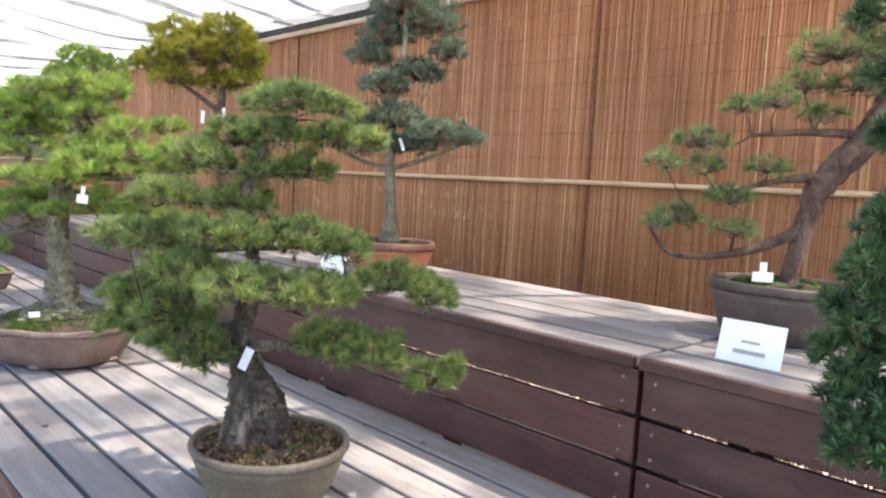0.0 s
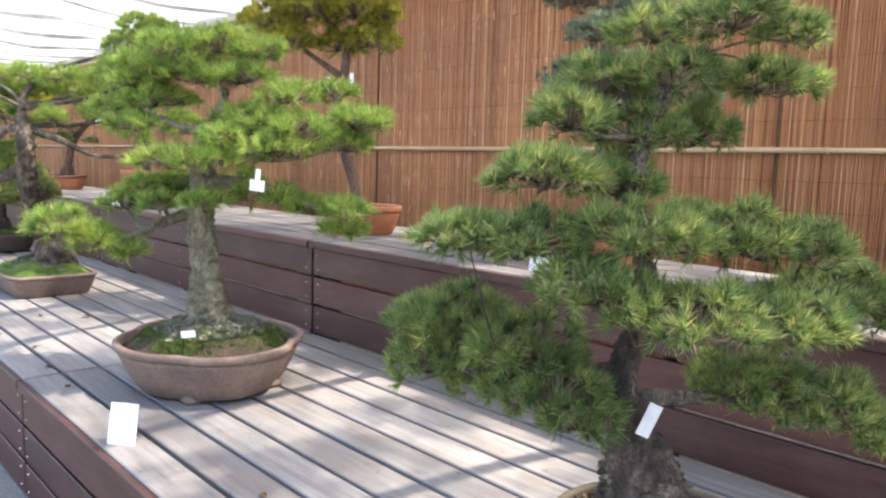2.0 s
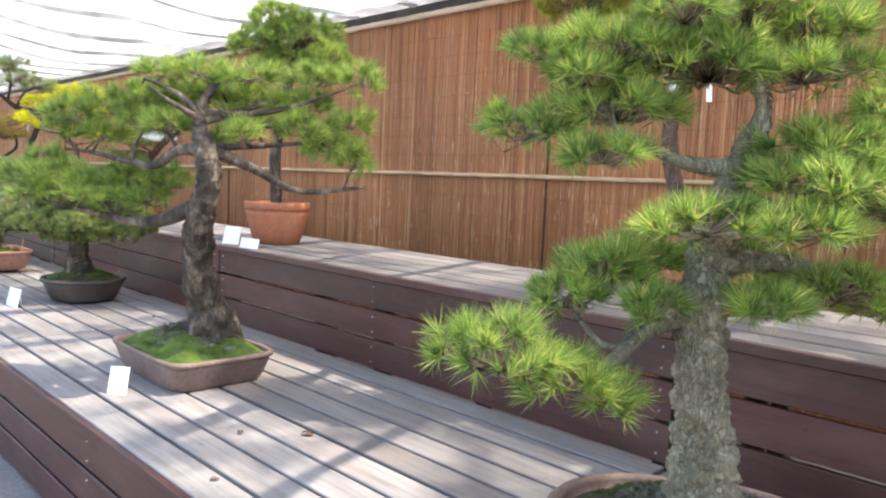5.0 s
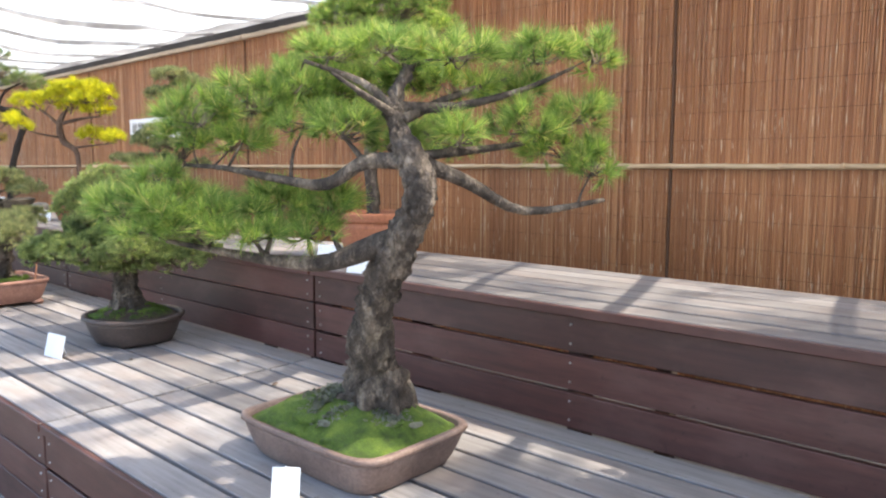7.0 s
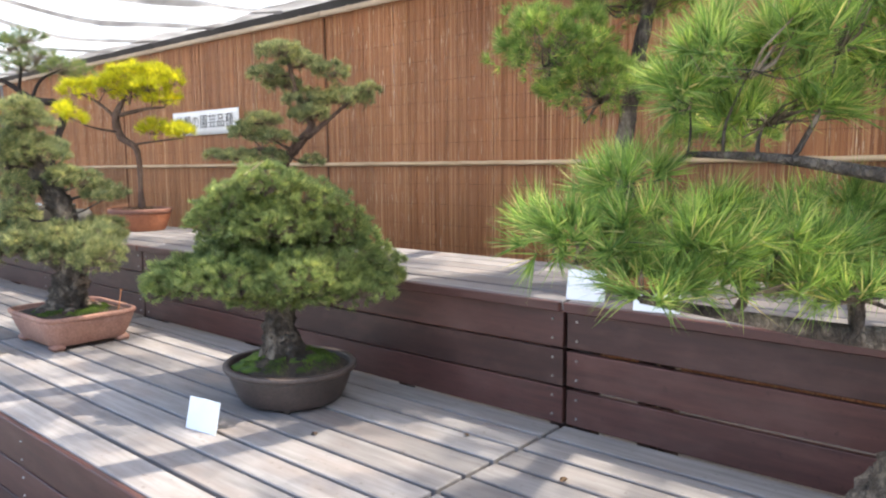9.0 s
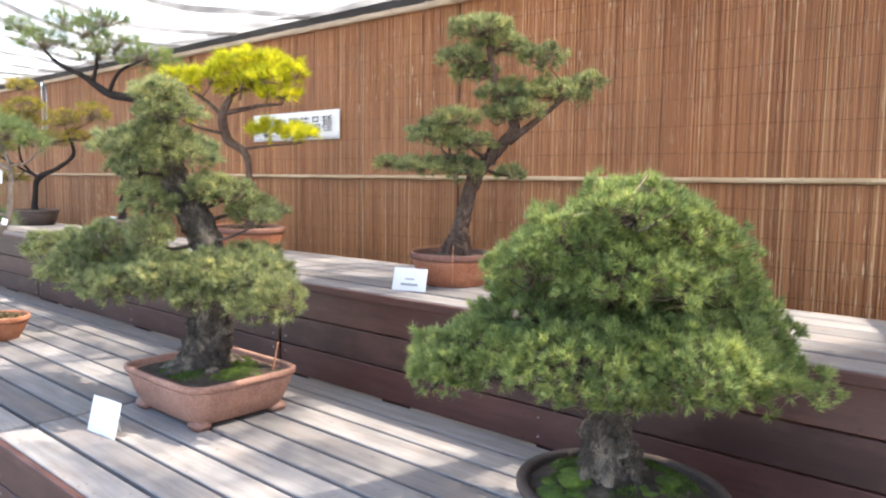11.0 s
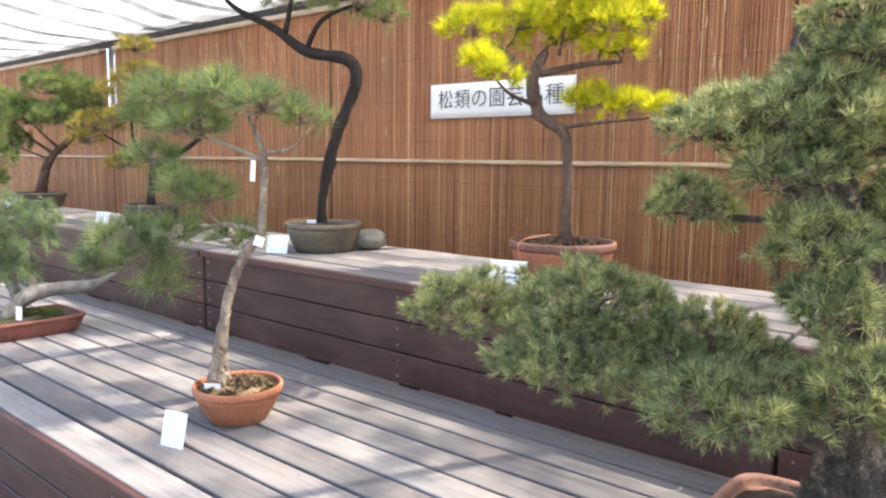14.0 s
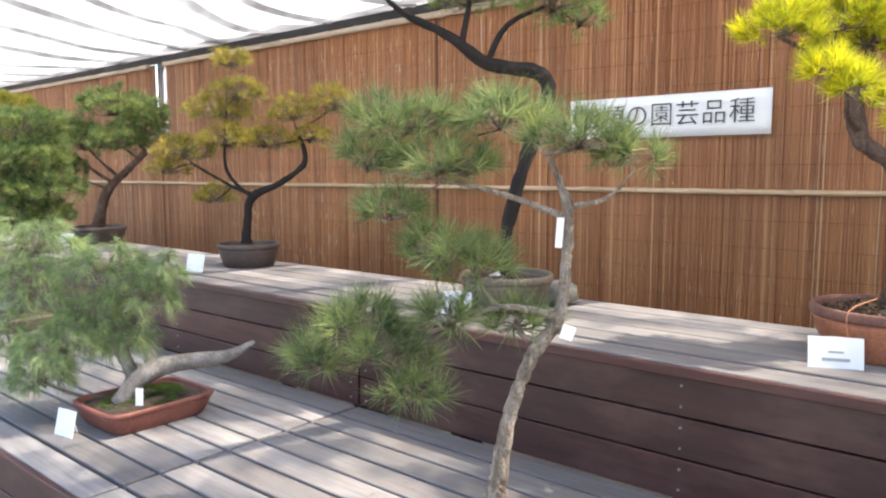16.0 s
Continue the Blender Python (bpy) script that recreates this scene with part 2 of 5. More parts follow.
GREEN = leaf("green_needles", [(0.0, (0.045, 0.085, 0.03)), (0.45, (0.085, 0.145, 0.05)), (0.85, (0.15, 0.21, 0.075)), (1.0, (0.30, 0.27, 0.13))])
BRIGHT = leaf("bright_green_needles", [(0.0, (0.06, 0.12, 0.03)), (0.45, (0.12, 0.21, 0.045)), (0.85, (0.20, 0.29, 0.075)), (1.0, (0.36, 0.33, 0.14))])
BLUISH = leaf("bluish_green_needles", [(0.0, (0.05, 0.082, 0.04)), (0.45, (0.12, 0.16, 0.075)), (0.85, (0.25, 0.28, 0.135)), (1.0, (0.40, 0.37, 0.19))])
BLUE = leaf("blue_green_needles", [(0.0, (0.03, 0.062, 0.048)), (0.5, (0.07, 0.115, 0.085)), (1.0, (0.15, 0.20, 0.15))])
DARK = leaf("dark_green_needles", [(0.0, (0.012, 0.034, 0.016)), (0.5, (0.028, 0.065, 0.028)), (1.0, (0.065, 0.11, 0.05))], 0.2)
FRESH = leaf("fresh_green_scales", [(0.0, (0.055, 0.095, 0.035)), (0.5, (0.13, 0.19, 0.07)), (1.0, (0.24, 0.29, 0.115))])
YELLOW = leaf("yellow_needles", [(0.0, (0.17, 0.19, 0.008)), (0.4, (0.34, 0.365, 0.014)), (0.8, (0.38, 0.41, 0.03)), (1.0, (0.19, 0.25, 0.02))])
LIME = leaf("yellowish_green_needles", [(0.0, (0.07, 0.095, 0.014)), (0.5, (0.15, 0.18, 0.028)), (1.0, (0.28, 0.265, 0.05))])
OCHRE = leaf("ochre_green_needles", [(0.0, (0.07, 0.09, 0.02)), (0.5, (0.16, 0.16, 0.035)), (1.0, (0.32, 0.26, 0.06))])
SAGE = leaf("sage_green_needles", [(0.0, (0.05, 0.085, 0.035)), (0.5, (0.10, 0.15, 0.06)), (1.0, (0.19, 0.23, 0.10))])
PALE = leaf("pale_soft_needles", [(0.0, (0.07, 0.12, 0.055)), (0.5, (0.135, 0.205, 0.09)), (1.0, (0.23, 0.30, 0.15))], 0.4)


# ---------------------------------------------------------------- mesh tools
def link(name, bm, mat, parent=None, label="", smooth=True):
    me = bpy.data.meshes.new(name)
    bm.normal_update()
    bm.to_mesh(me)
    bm.free()
    return mesh_object(name, me, mat, parent, label, smooth)


def mesh_object(name, me, mat, parent=None, label="", smooth=True):
    if mat is not None:
        me.materials.append(mat)
    if smooth:
        me.polygons.foreach_set("use_smooth", [True] * len(me.polygons))
    ob = new(name, me)
    if parent is not None:
        ob.parent = parent
    if label:
        tagged(ob, label)
    return ob


def part(name, bm, mat, parent, label="", smooth=True):
    return link(name, bm, mat, parent, label, smooth)


def holder(name, at, turn=0.0):
    e = new(name)
    e.location = at
    e.rotation_euler = (0, 0, turn)
    return e


def block(bm, size, at, bevel=0.0, segments=1):
    got = bmesh.ops.create_cube(bm, size=1, matrix=Matrix.Translation(at) @ Matrix.Diagonal((*size, 1)))
    if bevel:
        edges = list({e for v in got["verts"] for e in v.link_edges})
        bmesh.ops.bevel(bm, geom=edges, offset=bevel, segments=segments, affect="EDGES")
    return bm


def tube(bm, points, sides=8, rng=None, rough=0.0, caps=True, fineness=4):
    """A tube along (x, y, z, radius) points, smoothed between them, with knots and flutes by rough."""
    p = np.array(points, float)
    fine = []
    n = len(p)
    for i in range(n - 1):
        a, b, c, d = p[max(i - 1, 0)], p[i], p[i + 1], p[min(i + 2, n - 1)]
        steps = fineness if n > 2 else 2
        for k in range(steps):
            s = k / steps
            fine.append(0.5 * (2 * b + (c - a) * s + (2 * a - 5 * b + 4 * c - d) * s * s + (3 * b - a - 3 * c + d) * s**3))
    fine.append(p[-1])
    fine = np.array(fine)
    rings, side = [], Vector((1, 0.3, 0.1))
    for i, q in enumerate(fine):
        t = Vector(fine[min(i + 1, len(fine) - 1)][:3] - fine[max(i - 1, 0)][:3])
        t = t.normalized() if t.length > 1e-6 else Vector((0, 0, 1))
        side = (side - t * side.dot(t)).normalized()
        up = t.cross(side)
        ring = []
        for s in range(sides):
            a = 2 * math.pi * s / sides
            r = max(q[3], 0.0006)
            if rough:
                w = noise.noise(Vector((math.cos(a) * 1.7 + i * 0.33, math.sin(a) * 1.7, q[2] * 9 + q[0] * 7)))
                w += 0.7 * noise.noise(Vector((math.cos(a) * 4.5 + 7, math.sin(a) * 4.5 + q[0] * 40, q[2] * 40))) if fineness > 4 else 0
                r *= 1 + rough * w + 0.4 * rough * (rng.random() - 0.5)
            ring.append(bm.verts.new(Vector(q[:3]) + (side * math.cos(a) + up * math.sin(a)) * r))
        rings.append(ring)
    for a, b in zip(rings, rings[1:]):
        for s in range(sides):
            bm.faces.new((a[s], a[(s + 1) % sides], b[(s + 1) % sides], b[s]))
    if caps:
        bm.faces.new(rings[0][::-1])
        bm.faces.new(rings[-1])
    return bm


def flake(bm, amount, r):
    """Breaks a trunk's skin into raised, ragged bark plates."""
    bm.normal_update()
    for v in bm.verts:
        q = Vector((v.co.x, v.co.y, v.co.z * 0.6)) * 34
        q += 0.6 * noise.noise_vector(q * 0.9)
        near = noise.voronoi(q)[0]
        edge = min(1.0, (near[1] - near[0]) * 2.4)
        k = (edge - 0.55) * (0.6 + 0.8 * noise.cell(q * 0.7)) + 0.5 * noise.noise(q * 0.35) + 0.25 * noise.noise(q * 2.5)
        v.co += v.normal * k * amount * min(r, 0.07)
    return bm


def outline(shape, a):
    """The radius of a pot's plan at the angle a, as a share of its half width and half depth."""
    c, s = math.cos(a), math.sin(a)
    if shape == "round":
        return c, s
    if shape == "rect":
        e = 7.0
        k = (abs(c) ** e + abs(s) ** e) ** (-1 / e)
        return c * k, s * k
    k = 0.88 + 0.12 * abs(math.sin(2 * a + 1.75)) ** 0.6
    return c * k, s * k


def lathe(profile, wide, deep, shape="round", sides=48):
    """A pot wall: profile of (share of the half width, height), turned round the plan."""
    bm = bmesh.new()
    rings = []
    for r, z in profile:
        ring = []
        for i in range(sides):
            x, y = outline(shape, 2 * math.pi * (i + 0.5) / sides)
            ring.append(bm.verts.new((x * r * wide, y * r * deep, z)))
        rings.append(ring)
    for a, b in zip(rings, rings[1:]):
        for i in range(sides):
            bm.faces.new((a[i], a[(i + 1) % sides], b[(i + 1) % sides], b[i]))
    bm.faces.new(rings[0][::-1])
    bm.faces.new(rings[-1])
    return bm


def ground_cover(wide, deep, z, shape, mound, rng, lumps):
    """The soil or moss in a pot: a lumpy, slightly raised surface."""
    bm = bmesh.new()
    sides, rows = 40, 12
    last = None
    for k in range(rows + 1):
        f = 1 - k / rows
        ring = []
        for i in range(sides):
            x, y = outline(shape, 2 * math.pi * (i + 0.5) / sides)
            px, py = x * wide * f, y * deep * f
            h = mound * (1 - f * f) + lumps * noise.noise(Vector((px * 22, py * 22, z * 9))) * min(1, (1 - f) * 5)
            ring.append(bm.verts.new((px, py, z + h)))
        if last:
            for i in range(sides):
                bm.faces.new((last[i], last[(i + 1) % sides], ring[(i + 1) % sides], ring[i]))
        last = ring
    bmesh.ops.remove_doubles(bm, verts=bm.verts, dist=1e-5)
    return bm


def moss_mesh(wide, deep, level, mound, r0, r1, kind, rng):
    """Short leafy blades or crusty flakes in patches over the soil of a pot."""
    area = math.pi * wide * deep
    n = int(area * (r1 - r0) * (110000 if kind == "moss" else 52000))
    a, r = rng.uniform(0, 6.283, n), np.sqrt(rng.uniform(r0, r1, n))
    x, y = np.cos(a) * r * wide, np.sin(a) * r * deep
    keep = np.array([noise.noise(Vector((p * 13, q * 13, level * 5))) for p, q in zip(x, y)]) > (-0.28 if kind == "moss" else -0.42)
    x, y, r = x[keep], y[keep], r[keep]
    n = len(x)
    lump = np.array([noise.noise(Vector((p * 22, q * 22, level * 9))) for p, q in zip(x, y)])
    swell = np.array([noise.noise(Vector((p * 45, q * 45, 3))) for p, q in zip(x, y)])
    z = level + mound * (1 - r * r) + 0.012 * lump + 0.012 * np.maximum(swell, 0)
    p = np.stack([x, y, z], 1)
    if kind == "moss":
        tall, half, lie = rng.uniform(0.006, 0.014, n), 0.0016, 0.7
    else:
        tall, half, lie = rng.uniform(0.010, 0.022, n), 0.006, 1.6
    d = rng.normal(0, lie * 0.6, (n, 3))
    d[:, 2] = rng.uniform(0.3, 1, n)
    d /= np.linalg.norm(d, axis=1)[:, None]
    side = np.cross(d, rng.normal(size=(n, 3)))
    side /= np.linalg.norm(side, axis=1)[:, None] + 1e-9
    v = np.empty((n, 4, 3))
    v[:, 0], v[:, 1] = p - side * half, p + side * half
    v[:, 2], v[:, 3] = p + d * tall[:, None] + side * half * 0.5, p + d * tall[:, None] * 0.9 - side * half * 0.6
    me = bpy.data.meshes.new(kind)
    me.from_pydata(v.reshape(-1, 3).tolist(), [], np.arange(n * 4).reshape(-1, 4).tolist())
    return me


def clump(bm, at, size, rng, flat=0.5):
    got = bmesh.ops.create_icosphere(bm, subdivisions=2, radius=1)
    for v in got["verts"]:
        k = 1 + 0.35 * noise.noise(v.co * 2.1 + Vector(at) * 31) + 0.16 * noise.noise(v.co * 6 + Vector(at) * 17)
        v.co = Vector(at) + Vector((v.co.x * size * k, v.co.y * size * k, v.co.z * size * flat * k))
    return bm


# ---------------------------------------------------------------- ground, benches, fence, canopy
bm = bmesh.new()
bmesh.ops.create_grid(bm, x_segments=120, y_segments=120, size=400)
for v in bm.verts:
    far = math.hypot(v.co.x, v.co.y)
    v.co.z = -0.004 + 0.25 * min(1, max(0, far - 30) / 200) * noise.noise(v.co * 0.02)
tagged(link("ground", bm, GROUND), "grey gravel and trodden earth ground", "ground", kind="structure")


def bench(name, depth, rows, foot, top, label, overhang, MODULE, joint):
    """One module of slatted bench: planks on joists, three boards closing its front."""
    root = holder(name, (0, 0, 0))
    pitch, length = depth / rows, MODULE - 0.018
    b = bmesh.new()
    block(b, (length, pitch - 0.016, 0.036), (0, 0, -0.018), 0.0035)
    me = bpy.data.meshes.new("plank")
    b.to_mesh(me)
    b.free()
    me.materials.append(DECK)
    for r in range(rows):
        p = new("plank", me)
        p.parent = root
        p.location = (0, pitch * (r + 0.5) - (overhang if r == 0 else 0), top + RNG.uniform(-0.0015, 0.0015))
        p.rotation_euler = (RNG.uniform(-0.006, 0.006), 0, 0)
    foot -= 0.008 if foot else 0
    tall = (top - 0.036 - foot - 0.004) / 3
    b = bmesh.new()
    block(b, (length + 0.002, 0.026, tall - joint), (0, 0, 0), 0.003)
    me = bpy.data.meshes.new("board")
    b.to_mesh(me)
    b.free()
    me.materials.append(STAINED)
    for r in range(3):
        p = new("board", me)
        p.parent = root
        p.location = (0, 0.014, foot + 0.004 + tall * (r + 0.5))
        p.rotation_euler = (RNG.uniform(-0.012, 0.012), 0, 0)
    fascia = bmesh.new()
    block(fascia, (length, 0.022, 0.034), (0, 0.0, top - 0.0205), 0.003)
    f = part("edge_strip", fascia, STAINED, root, "dark stained edge strip under the first plank", False)
    f.location = (0, -overhang - 0.005, 0)
    for x in (-MODULE / 2 + 0.05, -0.02, MODULE / 2 - 0.05):
        b = bmesh.new()
        block(b, (0.07, depth - 0.08, 0.07), (x, depth / 2 + 0.02, top - 0.036 - 0.036), 0.003)
        part("joist", b, BEAM, root, "", False)
        for y in (0.075, depth - 0.05):
            b = bmesh.new()
            block(b, (0.07, 0.07, top - 0.108), (x, y, (top - 0.108) / 2), 0.003)
            part("leg", b, BEAM, root, "", False)
        for r in range(3):
            for dz in (-0.035, 0.035):
                b = bmesh.new()
                bmesh.ops.create_cone(b, cap_ends=True, segments=8, radius1=0.005, radius2=0.0035, depth=0.006, matrix=pose(x, -0.002, foot + 0.004 + tall * (r + 0.5) + dz, 90))
                part("nail", b, NAIL, root, "", False)
    return tagged(root, label, "bench", name)


LOW_LABEL = "low slatted bench of silvery weathered planks with dark boarded front"
HIGH_LABEL = "raised slatted bench of weathered planks with dark red-brown boarded front"
for long, first, others in ((2.995, 0, (1, 2, 3)), (3.08, -1, (-2, -3, -4, -5))):
    low = bench("lower_bench", Y_KICK - 0.004, 9, 0.0, Z_LOW, LOW_LABEL, 0.0, long, 0.013 if first == 0 else 0.007)
    high = bench("upper_bench", Y_BACK - Y_KICK, 6, Z_LOW, Z_HIGH, HIGH_LABEL, 0.014, long, 0.013 if first == 0 else 0.007)
    low.location = ((first + 0.5) * long, 0, 0)
    high.location = ((first + 0.5) * long, Y_KICK, 0)
    for i in others:
        copy_thing(low, pose((i + 0.5) * long, 0, 0))
        copy_thing(high, pose((i + 0.5) * long, Y_KICK, 0))

# reed screen: thousands of thin canes, tied in rows
FENCE_A, FENCE_B, SEAMS = -20.0, 12.0, (4.33, 0.9, -3.655, -7.4, -11.45)
m, nt, bs = material("reed_canes")
geo = nt.nodes.new("ShaderNodeNewGeometry")
tone = ramp(nt, geo.outputs["Random Per Island"], [(0.0, (0.24, 0.092, 0.035)), (0.3, (0.33, 0.132, 0.050)), (0.6, (0.38, 0.162, 0.064)), (0.9, (0.44, 0.205, 0.086)), (0.965, (0.50, 0.26, 0.12)), (1.0, (0.58, 0.36, 0.19))])
# cream streaks painted as light caught on canes and in gaps, stronger in patches
light_streak = noise_of(nt, 3.0, (52, 1, 1.9), 4, 0.6)
lit_area = ramp(nt, noise_of(nt, 0.35, (1, 1, 1.5), 3, 0.6), [(0.42, (0.15,) * 3), (0.6, (1.0,) * 3)])
tone = mixed(nt, tone, (0.82, 0.65, 0.45), mixed(nt, ramp(nt, light_streak, [(0.61, (0, 0, 0)), (0.68, (0.95,) * 3)]), lit_area, 1.0, "MULTIPLY"))
drift = noise_of(nt, 0.9, (1, 1, 0.6), 4, 0.6)
tone = mixed(nt, tone, ramp(nt, drift, [(0.3, (0.72, 0.7, 0.68)), (0.7, (1.2, 1.2, 1.2))]), 0.9, "MULTIPLY")
nt.links.new(tone, bs.inputs["Base Color"])
bs.inputs["Roughness"].default_value = 0.42
REED = m
verts, faces = [], []
for layer in (0, 1, 2):
    x = FENCE_A
    while x < FENCE_B:
        r = RNG.uniform(0.0030, 0.0052)
        x += r
        gap = layer == 0 and any(abs(x - s) < 0.010 for s in SEAMS)
        if not gap:
            lean, y0 = RNG.normal(0, 0.004 if layer == 0 else 0.0007), Y_FENCE + 0.011 * layer + RNG.uniform(-0.003, 0.004)
            z0, z1 = 0.03 + RNG.uniform(0, 0.04), Z_TOP + RNG.uniform(-0.015, 0.02)
            if -11.57 < x < -11.30:
                z1 -= 0.75
            k = len(verts)
            for z in (z0, z1):
                s = (z - 1.4) * lean
                verts += [(x + s - r, y0, z), (x + s - r * 0.5, y0 - r * 0.85, z), (x + s + r * 0.5, y0 - r * 0.85, z), (x + s + r, y0, z), (x + s, y0 + r, z)]
            faces += [(k + i, k + (i + 1) % 5, k + 5 + (i + 1) % 5, k + 5 + i) for i in range(5)]
        x += r + (RNG.uniform(0.002, 0.006) if layer == 0 and RNG.random() < 0.05 else RNG.uniform(-0.0032 if layer else -0.0006, 0.0003 if layer == 0 else -0.0016))
me = bpy.data.meshes.new("reed_screen")
me.from_pydata(verts, [], faces)
fence = tagged(mesh_object("reed_screen", me, REED, smooth=False), "tall reddish-brown reed screen fence tied in rows", "fence", kind="structure")
for n in range(17):
    b = bmesh.new()
    z = 0.16 + 0.157 * n
    pts = [(FENCE_A + (FENCE_B - FENCE_A) * i / 160, Y_FENCE - 0.0075, z + 0.006 * noise.noise(Vector((i * 0.7, n * 3.1, 0))), 0.0010) for i in range(161)]
    tube(b, pts[::2], 4)
    part("tie_string", b, TWINE, fence)
for s in SEAMS:
    b = bmesh.new()
    tube(b, [(s, Y_FENCE - 0.004, 0.05, 0.009), (s + 0.006, Y_FENCE - 0.004, 1.4, 0.009), (s, Y_FENCE - 0.004, Z_TOP - 0.03, 0.009)], 6)
    part("seam_cane", b, TWINE, fence, "dark cane at the joint of two screens")

def pole(name, x0, x1, y, z, r, mat, label):
    """A bamboo pole with swollen nodes."""
    b = bmesh.new()
    pts, xx = [], x0
    while xx < x1:
        pts += [(xx, y, z + 0.006 * noise.noise(Vector((xx * 0.6, z, 0))), r), (xx + 0.012, y, z, r * 1.18), (xx + 0.03, y, z, r * 0.97)]
        xx += RNG.uniform(0.26, 0.36)
    pts.append((x1, y, z, r))
    tube(b, pts, 10)
    return part(name, b, mat, fence, label)


for a in range(-20, 12, 4):
    pole("rail", a + 0.0, a + 4.0, Y_FENCE - 0.024, Z_RAIL + RNG.uniform(-0.004, 0.004), 0.0165, BAMBOO, "pale bamboo rail tied across the screen")
for a, c in ((-20.0, -11.66), (-11.30, -3.68), (-3.66, 4.3), (4.34, 12.0)):
    pole("top_cap", a, c, Y_FENCE - 0.022, Z_TOP, 0.026, CAP, "pale split bamboo capping along the top")

for px in (-11.50, -3.6, 4.6):
    post = holder("fence_post", (px, Y_FENCE + 0.10, 0))
    b = bmesh.new()
    block(b, (0.12, 0.12, Z_TOP + 0.12), (0, 0, (Z_TOP + 0.12) / 2), 0.006)
    part("post", b, STEEL, post)
    b = bmesh.new()
    block(b, (0.13, 0.13, 0.01), (0, 0, Z_TOP + 0.125), 0.003)
    part("cap", b, STEEL, post)
    tagged(post, "grey painted square steel post behind the reed screen", "post", "fence posts")
b = bmesh.new()
block(b, (32, 0.06, 0.075), (-4, Y_FENCE + 0.06, Z_TOP + 0.075), 0.008)
tagged(link("canopy_beam", b, BLACK, smooth=False), "black beam along the top of the screen, holding the canopy", "beam", kind="structure")

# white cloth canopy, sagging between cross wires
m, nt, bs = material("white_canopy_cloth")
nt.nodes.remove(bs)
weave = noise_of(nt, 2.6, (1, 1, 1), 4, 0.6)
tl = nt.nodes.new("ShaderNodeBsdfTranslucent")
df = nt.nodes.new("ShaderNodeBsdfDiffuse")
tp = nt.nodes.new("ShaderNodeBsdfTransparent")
# shade of wrinkles put into the cloth colour by stretched noise
wrinkle_shade = noise_of(nt, 1.2, (1, 3, 1), 5, 0.6)
cloth = ramp(nt, wrinkle_shade, [(0.3, (0.20, 0.20, 0.21)), (0.6, (0.34, 0.34, 0.335))])
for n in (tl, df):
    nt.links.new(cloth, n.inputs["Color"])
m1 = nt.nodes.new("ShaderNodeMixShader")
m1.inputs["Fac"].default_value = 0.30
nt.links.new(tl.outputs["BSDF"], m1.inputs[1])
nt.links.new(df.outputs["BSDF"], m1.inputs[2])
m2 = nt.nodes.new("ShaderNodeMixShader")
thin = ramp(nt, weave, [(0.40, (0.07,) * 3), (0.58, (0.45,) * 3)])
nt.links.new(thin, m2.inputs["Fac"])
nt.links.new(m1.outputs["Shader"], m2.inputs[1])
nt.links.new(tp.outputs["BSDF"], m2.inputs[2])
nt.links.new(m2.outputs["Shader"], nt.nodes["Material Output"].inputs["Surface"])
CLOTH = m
# greyer cloth for strips that add fold and edge shade, creases shaded in its colour
m, nt, bs = material("shade_strip_cloth")
crease_shade = ramp(nt, noise_of(nt, 3.0, (1, 4, 1), 5, 0.6), [(0.3, (0.28, 0.28, 0.29)), (0.7, (0.40, 0.40, 0.405))])
nt.links.new(crease_shade, bs.inputs["Base Color"])
bs.inputs["Roughness"].default_value = 0.85
glow = nt.nodes.new("ShaderNodeBsdfTranslucent")
nt.links.new(crease_shade, glow.inputs["Color"])
both = nt.nodes.new("ShaderNodeMixShader")
both.inputs["Fac"].default_value = 0.6
nt.links.new(bs.outputs["BSDF"], both.inputs[1])
nt.links.new(glow.outputs["BSDF"], both.inputs[2])
nt.links.new(both.outputs["Shader"], nt.nodes["Material Output"].inputs["Surface"])
SHADE_STRIP = m
CORD = mottled("grey_cord", [(0.3, (0.6, 0.6, 0.61)), (0.8, (0.75, 0.75, 0.75))], 30, 0.7, 0.2)
SPAN, CANOPY_A, CANOPY_B, CANOPY_FRONT = 0.9, -18.0, 10.5, -0.75


def canopy_z(x, y):
    out = max(0.0, Y_FENCE - y)
    f = (x / SPAN) % 1.0
    sag = 0.09 * 4 * f * (1 - f) * min(1, out / 0.9)
    return Z_TOP + 0.125 + 0.055 * out**1.75 - sag + 0.03 * noise.noise(Vector((x * 1.7, y * 1.1, 0))) * min(1, out)


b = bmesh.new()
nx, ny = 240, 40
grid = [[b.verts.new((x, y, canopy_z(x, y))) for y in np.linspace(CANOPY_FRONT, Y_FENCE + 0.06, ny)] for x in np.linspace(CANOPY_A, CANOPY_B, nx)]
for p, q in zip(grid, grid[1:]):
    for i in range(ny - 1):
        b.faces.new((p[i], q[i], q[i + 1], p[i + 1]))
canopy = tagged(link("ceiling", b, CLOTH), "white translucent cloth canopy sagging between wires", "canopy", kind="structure")
